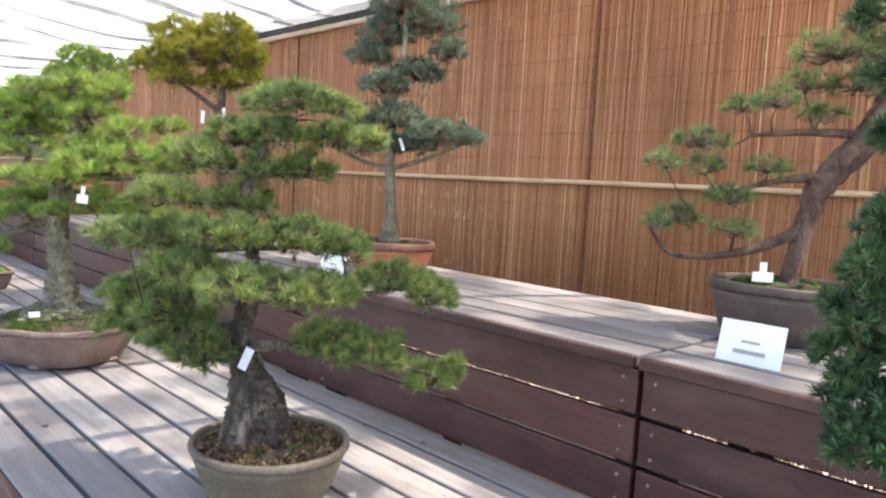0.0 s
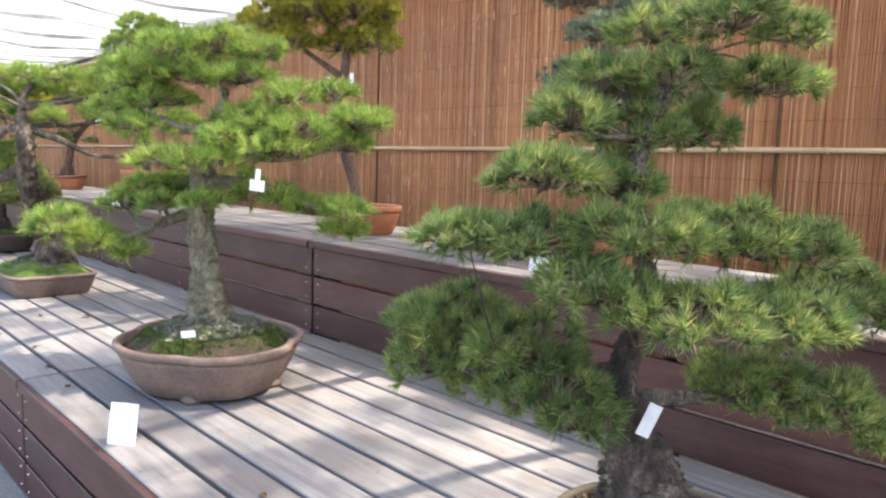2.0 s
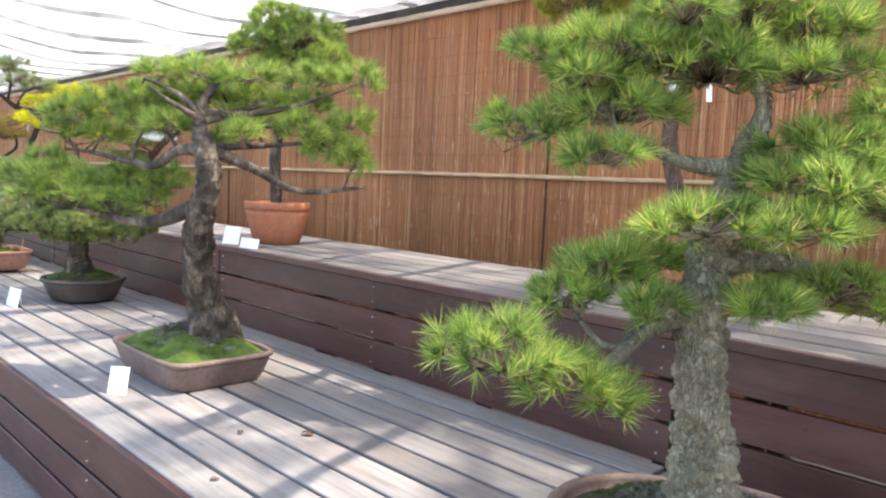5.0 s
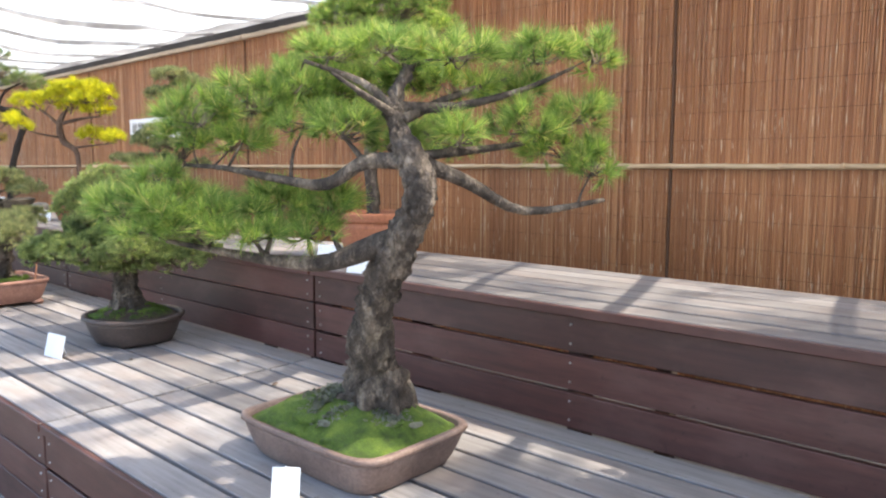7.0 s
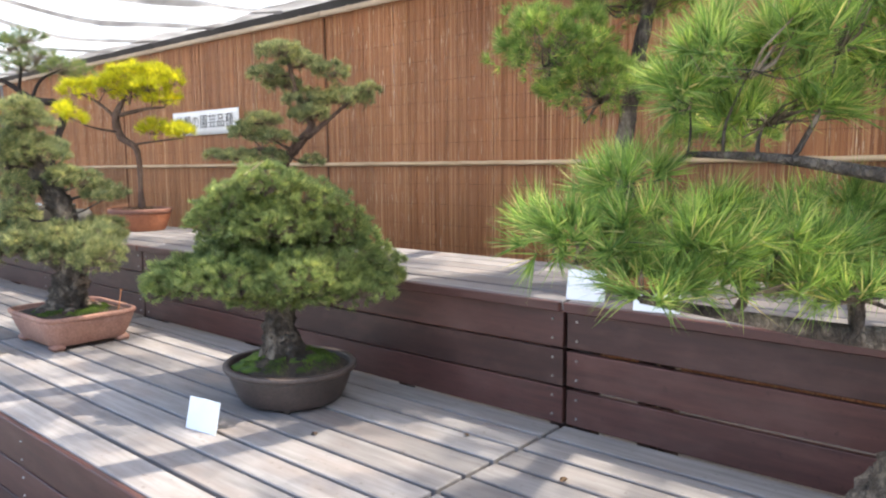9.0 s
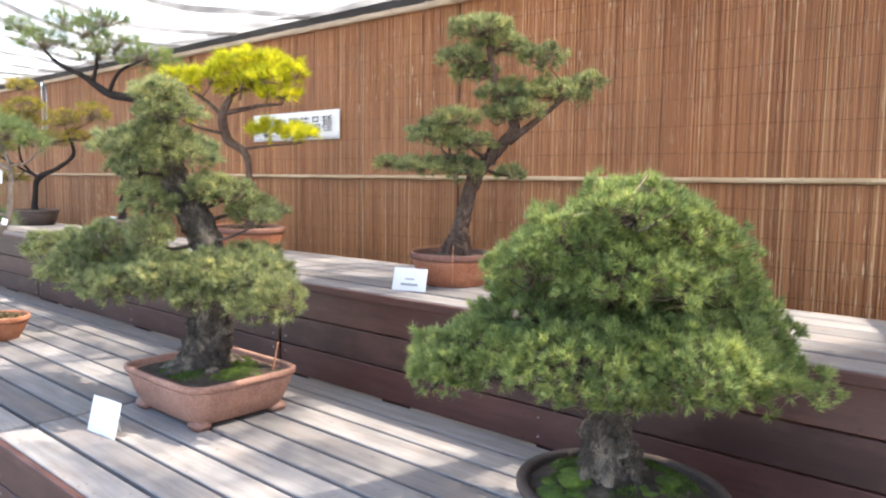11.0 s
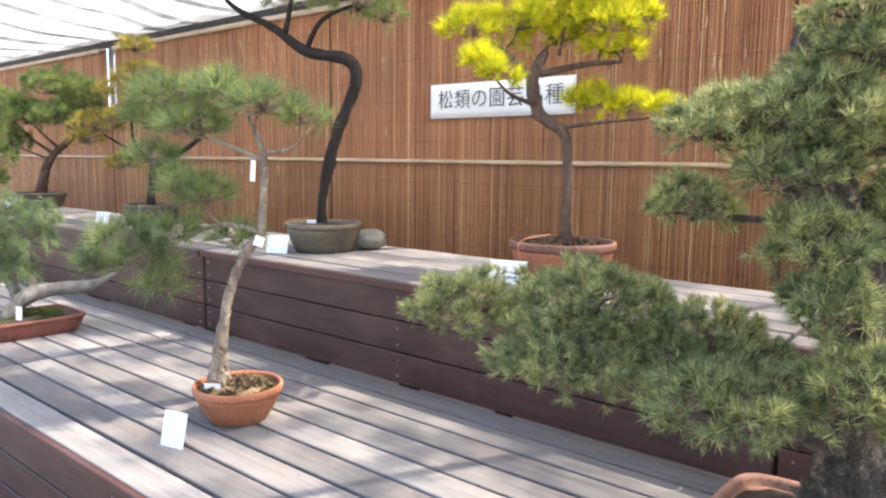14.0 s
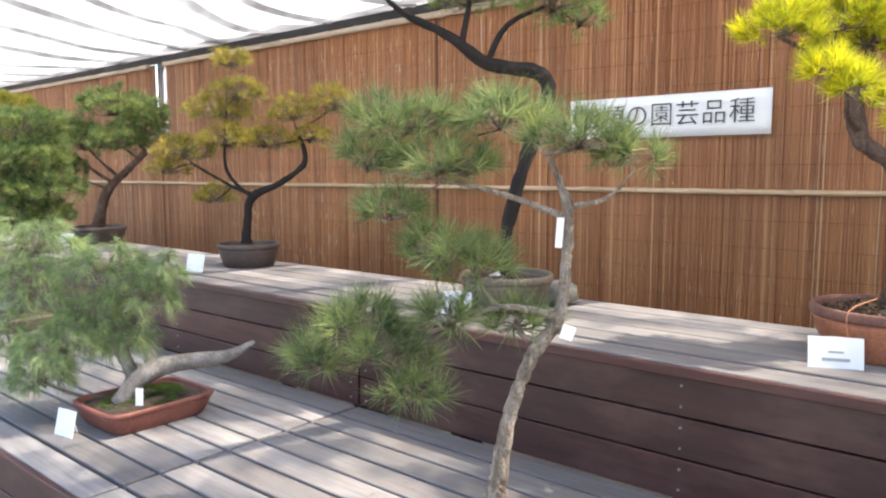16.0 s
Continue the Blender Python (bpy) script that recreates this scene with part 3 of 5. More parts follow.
# bowed strips added below the cloth to give the grey of its folds
for k in range(int(CANOPY_A / SPAN), int(CANOPY_B / SPAN) + 1):
    b = bmesh.new()
    x0, half = k * SPAN, RNG.uniform(0.025, 0.075)
    bow = lambda y: x0 + 0.5 * math.sin(0.9 * y + 0.5 * k)
    rows = [[b.verts.new((bow(y) + e * half, y, canopy_z(bow(y) + e * half, y) - 0.008 - 0.03 * (1 - e * e))) for e in (-1, -0.3, 0.4, 1)] for y in np.linspace(CANOPY_FRONT, Y_FENCE, 26)]
    for p, q in zip(rows, rows[1:]):
        for e in range(3):
            b.faces.new((p[e], q[e], q[e + 1], p[e + 1]))
    part("hem", b, SHADE_STRIP, canopy, "doubled white hem of the canopy cloth")
# wavy grey strip added under the cloth for its shade beside the screen
b = bmesh.new()
rows = [[b.verts.new((x, Y_FENCE + 0.05 - s * (0.30 + 0.10 * noise.noise(Vector((x * 0.9, 3.0, 0)))), canopy_z(x, Y_FENCE + 0.05 - s * 0.3) - 0.010 - 0.03 * s * (1 + noise.noise(Vector((x * 2.3, s, 5)))))) for s in (0, 0.25, 0.5, 0.75, 1)] for x in np.linspace(CANOPY_A, CANOPY_B, 200)]
for p, q in zip(rows, rows[1:]):
    for e in range(4):
        b.faces.new((p[e], q[e], q[e + 1], p[e + 1]))
part("edge_shade", b, SHADE_STRIP, canopy, "grey turned-over edge of the canopy along the screen")
for k in range(int(CANOPY_A / SPAN / 3), int(CANOPY_B / SPAN / 3) + 1):
    b = bmesh.new()
    tube(b, [(k * SPAN * 3, y, canopy_z(k * SPAN * 3, y) - 0.016, 0.004) for y in np.linspace(CANOPY_FRONT, Y_FENCE, 12)], 5)
    wire = tagged(link("canopy_wire", b, CORD), "pale grey cross wire carrying the cloth canopy", "wire", "canopy wires")


# ---------------------------------------------------------------- the sign
sign = holder("sign", (-5.594, Y_FENCE - 0.012, 1.87))
b = bmesh.new()
bmesh.ops.create_grid(b, x_segments=24, y_segments=4, size=0.5, matrix=Matrix.Diagonal((1.262, 0.252, 1, 1)))
for v in b.verts:
    v.co = Vector((v.co.x, -0.012 - 0.004 * noise.noise(Vector((v.co.x * 4, v.co.y * 4, 0))), v.co.y))
b.normal_update()
got = bmesh.ops.solidify(b, geom=b.faces[:], thickness=0.003)
part("board", b, PAPER, sign, "white board")
txt = bpy.data.curves.new("lettering", "FONT")
txt.body, txt.size, txt.align_x, txt.align_y = "松類の園芸品種", 0.152, "CENTER", "CENTER"
txt.space_character = 1.08
txt.extrude = 0.0006
txt.offset = -0.0012
letters = new("lettering", txt)
txt.materials.append(INK)
letters.parent = sign
letters.location, letters.rotation_euler = (0, -0.0215, 0.0), (radians(90), 0, 0)
tagged(sign, "white board with black brushed Japanese lettering on the fence", "sign")


# ---------------------------------------------------------------- cards and tags
def card(x, y, z, wide, tall, turn, tip=14, bars=2, tone=PAPER):
    """A name card folded like a tent, printed with small lines."""
    c = holder("name_card", (x, y, z), radians(turn))
    b = bmesh.new()
    d = tall * math.tan(radians(tip))
    block(b, (wide, 0.0022, tall), (0, 0, 0), 0.0)
    bmesh.ops.transform(b, matrix=Matrix.Translation((0, -d / 2, tall / 2 * 0.96)) @ Matrix.Rotation(radians(-tip), 4, "X"), verts=b.verts)
    part("front_leaf", b, tone, c, "", False)
    b = bmesh.new()
    block(b, (wide * 0.3, 0.0022, tall), (0, 0, 0), 0.0)
    bmesh.ops.transform(b, matrix=Matrix.Translation((0, d / 2, tall / 2 * 0.96)) @ Matrix.Rotation(radians(tip), 4, "X"), verts=b.verts)
    part("back_strut", b, tone, c, "", False)
    for i in range(bars):
        b = bmesh.new()
        w = wide * (0.5 if i else 0.28)
        block(b, (w, 0.0012, tall * (0.10 if i else 0.06)), (0, -0.0016, tall * (0.02 if not i else -0.22)), 0.0)
        bmesh.ops.transform(b, matrix=Matrix.Translation((0, -d / 2, tall / 2 * 0.96)) @ Matrix.Rotation(radians(-tip), 4, "X"), verts=b.verts)
        part("printed_line", b, GREY_INK, c, "grey printed line", False)
    return tagged(c, "small white folded paper name card on the planks", "card", "name cards")


for x, y, z, w, h, turn, bars in (
    (3.83, 0.075, Z_LOW, 0.085, 0.12, 40, 0), (1.21, 0.215, Z_LOW, 0.08, 0.11, 38, 0), (-0.965, 0.41, Z_LOW, 0.16, 0.115, 8, 0),
    (-2.79, 0.29, Z_LOW, 0.18, 0.13, 6, 0), (-4.72, 0.265, Z_LOW, 0.10, 0.12, 15, 0), (-6.81, 0.24, Z_LOW, 0.12, 0.11, 10, 0),
    (6.21, 1.45, Z_HIGH, 0.175, 0.115, 0, 2), (4.33, 1.40, Z_HIGH, 0.155, 0.105, 8, 2), (0.05, 1.33, Z_HIGH, 0.14, 0.11, 12, 0), (0.335, 1.28, Z_HIGH, 0.15, 0.06, 12, 0),
    (-2.34, 1.42, Z_HIGH, 0.165, 0.10, 15, 2), (-4.255, 1.54, Z_HIGH, 0.16, 0.10, 22, 2), (-5.73, 1.46, Z_HIGH, 0.135, 0.10, 18, 0), (-7.855, 1.49, Z_HIGH, 0.15, 0.11, 10, 0), (-10.11, 1.66, Z_HIGH, 0.16, 0.11, 15, 0)):
    card(x, y, z, w, h, turn, 14, bars)


def hang_tag(x, y, z, wide, tall, turn=42, lean=0, mat=PLASTIC, label="small white plastic plant tag", stem=True, parent=None):
    t = holder("plant_tag", (x, y, z), radians(turn))
    t.rotation_euler = (0, radians(lean), radians(turn))
    b = bmesh.new()
    block(b, (wide, 0.0015, tall), (0, 0, 0), 0.0)
    part("plate", b, mat, t, "", False)
    if stem:
        b = bmesh.new()
        block(b, (wide * 0.34, 0.0014, tall * 1.1), (0, 0, tall * 0.95), 0.0)
        part("stem", b, mat, t, "", False)
    return tagged(t, label, "tag", "plant tags")


# ---------------------------------------------------------------- bonsai
def bonsai_pot(root, spec):
    """The pot with its rim, feet, soil and moss. wide, deep: half sizes at the rim; tall: height."""
    wide, deep, tall, shape, mat = spec["wide"], spec["deep"], spec["tall"], spec["shape"], spec["pot"]
    base, lip, foot = spec.get("base", 0.78), spec.get("lip", 0.02), spec.get("foot", 0.0)
    z0 = foot
    sides = 64 if shape != "round" else 48
    wall = [(base * 0.97, z0), (base, z0 + 0.01)]
    for k in range(1, 6):
        f = k / 6
        wall.append((base + (0.97 - base) * (f ** spec.get("curve", 0.8)), z0 + 0.01 + (tall - lip - z0 - 0.01) * f))
    wall += [(0.965, tall - lip)]
    inner = [(0.93, tall - lip), (0.86, tall - lip - 0.03), (0.84, tall * 0.55)]
    body = part("pot", lathe(wall + inner, wide, deep, shape, sides), mat, root, spec["pot_label"])
    out = spec.get("out", 1.0)
    rim = [(0.93, tall - lip), (out * 0.985, tall - lip), (out, tall - lip * 0.75), (out, tall - lip * 0.2), (out * 0.985, tall), (0.935, tall), (0.92, tall - lip * 0.4), (0.915, tall - lip * 1.4)]
    part("rim", lathe(rim, wide, deep, shape, sides), spec.get("rim", mat), root)
    fo = 0.84 if shape == "rect" else 0.55
    if foot:
        for sx, sy in spec.get("feet", ((-1, -1), (1, -1), (1, 1), (-1, 1))):
            b = bmesh.new()
            block(b, (wide * 0.26, deep * 0.26, foot + 0.012), (sx * wide * base * fo, sy * deep * base * fo, (foot + 0.012) / 2), 0.008, 2)
            part("foot", b, mat, root)
    rng = np.random.default_rng(len(spec["name"]) + int(wide * 1000))
    part("soil", ground_cover(wide * 0.925, deep * 0.925, tall - lip * 1.1, shape, spec.get("mound", 0.03), rng, 0.012), spec["soil"], root)
    if spec.get("moss"):
        for mat2, nm, count, size, r0, r1 in spec["moss"]:
            level = tall - lip * 1.1
            me = moss_mesh(wide * 0.85, deep * 0.85, level, spec.get("mound", 0.03), r0, r1, nm, rng)
            tagged(mesh_object(nm + "_cover", me, mat2, root, smooth=False), kind="stuff")
            for _ in range(count // 2):
                a, r = rng.uniform(0, 6.283), math.sqrt(rng.uniform(r0, r1))
                b = bmesh.new()
                clump(b, (math.cos(a) * r * wide * 0.85, math.sin(a) * r * deep * 0.85, tall - lip * 1.1 + spec.get("mound", 0.03) * (1 - r * r) - 0.004), size * rng.uniform(0.6, 1.3), rng, 0.22)
                part(nm, b, mat2, root)
    if spec.get("wire"):
        for a in spec["wire"]:
            c, s = math.cos(a), math.sin(a)
            b = bmesh.new()
            tube(b, [(c * wide * 0.3, s * deep * 0.3, tall + 0.03, 0.002), (c * wide * 1.01, s * deep * 1.01, tall + 0.006, 0.002), (c * wide * 0.99, s * deep * 0.99, tall * 0.5, 0.002), (c * wide * 0.86, s * deep * 0.86, tall * 0.12, 0.002)], 5)
            part("wire", b, COPPER, root, "copper wire tied over the pot")
    return body


def needle_mesh(pads, spec, rng):
    """All needles of a crown: tufts over every pad, most on its upper side, each a star of thin blades."""
    length, count, width = spec["needle"], int(spec["per_tuft"] * 1.35), spec.get("blade", 0.0016) * 1.15
    spread, rise, droop = spec.get("spread", 0.85), spec.get("rise", 0.5), spec.get("droop", 0.0)
    starts, ways, feet = [], [], []
    for x, y, z, r, h in pads:
        r2, h = r * spec.get("pad_grow", 1.06), h * spec.get("pad_tall", 1.45)
        n = int(spec.get("dense", 1.0) * 3.6 * math.pi * r2 * (r2 + 2 * h) / (length * 0.62) ** 2 * 0.30) + 12
        u = rng.normal(size=(n, 3))
        u /= np.linalg.norm(u, axis=1)[:, None]
        low = u[:, 2] < -0.1
        flip = low & (rng.random(n) < 0.88)
        u[flip, 2] *= -1
        shell = rng.uniform(0.45, 1.0, n) ** 0.5
        lump = np.array([noise.noise(Vector((q[0] * 2.3 + x * 9, q[1] * 2.3 + y * 9, q[2] * 2.3 + z * 9))) for q in u])
        shell *= 1 + 0.42 * lump
        c = np.array([x, y, z])
        drop = np.where(u[:, 2] < 0, 0.45, 1.0)[:, None] ** np.array([[0, 0, 1]])
        p = c + u * shell[:, None] * drop * np.array([r2 * 0.97, r2 * 0.97, h * 1.1]) - np.array([0, 0, 0.25 * h])
        # tufts draw together into bunches with hollows between them
        hub = p[rng.choice(n, max(5, n // 9), replace=False)]
        near = hub[np.argmin(((p[:, None] - hub[None]) ** 2).sum(2), axis=1)]
        off = p - near
        p = near + off * 0.58
        w = u * np.array([1, 1, 0.9]) + np.array([0, 0, rise]) + rng.normal(0, 0.28, (n, 3)) + 0.55 * off / (np.linalg.norm(off, axis=1)[:, None] + 0.008)
        starts.append(p)
        ways.append(w / np.linalg.norm(w, axis=1)[:, None])
        feet.append(np.repeat(c[None] - np.array([[0, 0, h * 0.35]]), n, 0))
    p, w, foot = np.concatenate(starts), np.concatenate(ways), np.concatenate(feet)
    n = len(p)
    p, w = np.repeat(p, count, 0), np.repeat(w, count, 0)
    along = rng.uniform(-0.5, 0.25, len(p))[:, None] * length * spec.get("stagger", 0.35)
    d = w + spread * rng.normal(0, 0.62, p.shape)
    d /= np.linalg.norm(d, axis=1)[:, None]
    ln = length * rng.uniform(0.65, 1.15, len(p))[:, None]
    tip = d * ln
    tip[:, 2] -= droop * ln[:, 0]
    side = np.cross(d, rng.normal(size=p.shape))
    side /= np.linalg.norm(side, axis=1)[:, None] + 1e-9
    base = p + w * along
    v = np.empty((len(p), 3, 3))
    v[:, 0], v[:, 1], v[:, 2] = base - side * width / 2, base + side * width / 2, base + tip
    me = bpy.data.meshes.new("crown")
    me.vertices.add(len(p) * 3)
    me.vertices.foreach_set("co", v.ravel())
    me.loops.add(len(p) * 3)
    me.loops.foreach_set("vertex_index", np.arange(len(p) * 3))
    me.polygons.add(len(p))
    me.polygons.foreach_set("loop_start", np.arange(0, len(p) * 3, 3))
    me.update(calc_edges=True)
    # bare shoots under the tufts
    pick = rng.choice(n, max(8, int(n * min(0.95, 1.7 * spec.get("shoots", 0.10)))), replace=False)
    first = np.concatenate(starts)[pick]
    return me, first, foot[pick]


def shoot_mesh(a, b, rng, r0, r1):
    """Thin bent shoots from a to b, three-sided, in one mesh."""
    n = len(a)
    mid = (a + b) / 2 + rng.normal(0, 0.12, (n, 3)) * np.linalg.norm(b - a, axis=1)[:, None]
    verts = np.empty((n, 9, 3))
    for k, (q, r) in enumerate(((a, r0), (mid, (r0 + r1) / 2), (b, r1))):
        for s in range(3):
            ang = 2.094 * s
            verts[:, 3 * k + s] = q + np.array([math.cos(ang) * r, math.sin(ang) * r, 0.4 * r * (s - 1)])
    idx = []
    for k in (0, 3):
        for s in range(3):
            t = (s + 1) % 3
            idx.append((k + s, k + t, k + 3 + t, k + 3 + s))
    faces = (np.arange(n)[:, None, None] * 9 + np.array(idx)[None]).reshape(-1, 4)
    me = bpy.data.meshes.new("twig_mass")
    me.from_pydata(verts.reshape(-1, 3).tolist(), [], faces.tolist())
    return me


def bonsai(spec, at, trunk, pads, limbs):
    """A potted tree: pot, trunk, limbs to every pad, shoots and needles. Tree numbers are offsets from the soil at the pot's middle."""
    rng = np.random.default_rng(sum(map(ord, spec["label"])))
    root = holder("potted_bonsai", (at[0], at[1], spec["stand"]))
    bonsai_pot(root, spec)
    lift = at[2] - spec["stand"]
    ox, oy = spec.get("off", (0.0, 0.0))
    grow = spec.get("grow", 1.0)
    up = lambda q: (q[0] * grow + ox, q[1] * grow + oy, q[2] + lift, q[3] * grow, *q[4:])
    trunk = [up(q) for q in trunk]
    x, y, z, r = trunk[0]
    soil = spec["tall"] - 0.02
    start = [(x, y, min(soil - 0.03, z - 0.02), r * 1.08)]
    b = bmesh.new()
    big = r > 0.035
    tube(b, start + trunk, 44 if big else 28, rng, spec.get("gnarl", 0.26), True, 16 if big else 9)
    if big:
        flake(b, spec.get("flake", 0.16), r)
    if spec.get("flare"):
        for k in range(spec["flare"]):
            a = 6.283 * (k + rng.uniform(-0.3, 0.3)) / spec["flare"]
            c, s = math.cos(a), math.sin(a)
            rb = bmesh.new()
            tube(rb, [(x + c * r * 0.5, y + s * r * 0.5, z + r * 0.25, r * 0.36), (x + c * r * 0.9, y + s * r * 0.9, max(soil, z) + r * 0.02, r * 0.26), (x + c * r * 1.3, y + s * r * 1.3, soil - 0.01, r * 0.12)], 8, rng, 0.25)
            part("root", rb, spec["bark"], root)
    part("trunk", b, spec["bark"], root, spec.get("bark_label", ""))
    path = [np.array(q) for q in trunk]
    for limb in limbs:
        limb = [up(q) for q in limb]
        b = bmesh.new()
        tube(b, limb, 9, rng, 0.16)
        part("limb", b, spec.get("limb_bark", spec["bark"]), root)
        path += [np.array(q) for q in limb[1:]]
    pads = [up(q) for q in pads]
    dense = []
    for a, c in zip(path, path[1:]):
        if np.linalg.norm(c[:3] - a[:3]) < 0.45:
            dense += [a + (c - a) * s for s in (0, 0.33, 0.66)]
    dense = np.array(dense + path)
    for px, py, pz, pr, ph in pads:
        end = np.array([px, py, pz - ph * 0.3])
        cost = np.linalg.norm((dense[:, :3] - end) * np.array([1, 1, 1.15]), axis=1) + 0.35 * np.maximum(0, dense[:, 2] - end[2]) - 1.2 * np.minimum(dense[:, 3], 0.03)
        k = dense[int(np.argmin(cost))]
        gap = end - k[:3]
        rr = min(k[3] * 0.55, 0.006 + 0.04 * pr)
        b = bmesh.new()
        bend = rng.normal(0, 0.08, 3) * np.linalg.norm(gap)
        tube(b, [(*k[:3], rr), (*(k[:3] + gap * 0.5 + bend), rr * 0.7), (*end, rr * 0.4)], 6, rng, 0.2)
        for _ in range(5):
            a = rng.uniform(0, 6.283)
            tip = end + np.array([math.cos(a) * pr * 0.8, math.sin(a) * pr * 0.8, ph * rng.uniform(-0.1, 0.5)])
            half = (end + tip) / 2 + np.array([0, 0, -ph * 0.2]) + rng.normal(0, 0.1, 3) * pr
            tube(b, [(*end, rr * 0.4), (*half, rr * 0.28), (*tip, rr * 0.12)], 5, rng, 0.2, False)
        part("branch", b, spec.get("limb_bark", spec["bark"]), root)
    me, a, f = needle_mesh(pads, spec, rng)
    tagged(mesh_object("twig_mass", shoot_mesh(f, a, rng, 0.0026, 0.0013), TWIG, root), kind="stuff")
    mesh_object("crown", me, spec["leaf"], root, spec.get("leaf_label", ""), False)
    return tagged(root, spec["label"], "bonsai", "bonsai on the benches")


bonsai(dict(name="a", grow=1.06, wide=0.218, deep=0.218, tall=0.165, base=0.72, lip=0.022, shape="round", pot=OLIVE_POT, pot_label="round olive-brown clay pot", soil=SOIL, moss=((CHIP, "bark_chips", 0, 0.02, 0.0, 1.0), (MOSS, "moss", 6, 0.03, 0.05, 0.7)), stand=Z_LOW, bark=BARK, flare=6, leaf=GREEN, needle=0.032, per_tuft=18, blade=0.0021, shoots=0.3, spread=0.75, mound=0.03, label="dense green five-needle pine bonsai in a round olive-brown pot"),
       (5.295, 0.53, 0.63),
       [(-0.026, -0.028, 0.057, 0.0723), (-0.032, -0.035, 0.117, 0.0645), (-0.048, -0.053, 0.199, 0.0355), (-0.059, -0.065, 0.293, 0.0261), (-0.041, -0.045, 0.398, 0.0203), (-0.044, -0.048, 0.523, 0.0167), (-0.057, -0.062, 0.644, 0.0143), (-0.038, -0.042, 0.766, 0.0098), (0.002, 0.002, 0.864, 0.0049)],
       [(-0.09, 0.03, 0.92, 0.08, 0.034), (0.06, 0.01, 0.92, 0.089, 0.032), (0.12, 0.08, 0.9, 0.055, 0.027), (-0.14, -0.05, 0.82, 0.086, 0.043), (-0.03, -0.01, 0.83, 0.082, 0.042), (0.05, 0.13, 0.83, 0.084, 0.036), (0.08, 0.21, 0.83, 0.053, 0.03), (-0.13, -0.15, 0.75, 0.071, 0.039), (-0.09, -0.02, 0.73, 0.085, 0.043), (-0.04, 0.1, 0.74, 0.077, 0.045), (-0.1, -0.24, 0.65, 0.095, 0.037), (-0.1, -0.05, 0.64, 0.085, 0.043), (-0.21, -0.3, 0.54, 0.091, 0.039), (-0.12, -0.25, 0.54, 0.105, 0.04), (0.02, -0.16, 0.56, 0.112, 0.041), (0.06, 0.03, 0.55, 0.12, 0.046)] + [(0.17, 0.08, 0.54, 0.07, 0.038), (-0.32, -0.2, 0.36, 0.103, 0.058), (-0.35, -0.21, 0.28, 0.105, 0.057), (-0.18, -0.19, 0.34, 0.102, 0.052), (-0.11, -0.19, 0.27, 0.093, 0.04), (-0.39, -0.25, 0.36, 0.056, 0.034), (-0.01, -0.23, 0.47, 0.105, 0.038), (0.11, -0.15, 0.44, 0.118, 0.043), (0.17, 0, 0.43, 0.115, 0.043), (0.18, 0.24, 0.45, 0.114, 0.041), (0.22, 0.35, 0.4, 0.071, 0.04), (-0.23, -0.18, 0.26, 0.094, 0.047), (-0.07, -0.16, 0.23, 0.077, 0.037), (0.08, 0.12, 0.27, 0.104, 0.042), (0.2, 0.16, 0.26, 0.102, 0.042), (0.24, 0.33, 0.17, 0.083, 0.04), (0.28, 0.37, 0.2, 0.042, 0.026)],
       [[(-0.05, -0.055, 0.246, 0.0194), (0.041, 0.045, 0.252, 0.0114), (0.18, 0.197, 0.231, 0.0068), (0.283, 0.31, 0.19, 0.0034)], [(-0.057, -0.063, 0.305, 0.017), (-0.145, -0.159, 0.288, 0.0102), (-0.213, -0.234, 0.272, 0.0046)], [(-0.045, -0.049, 0.398, 0.0135), (0.073, 0.08, 0.394, 0.009), (0.223, 0.244, 0.431, 0.0039)]])
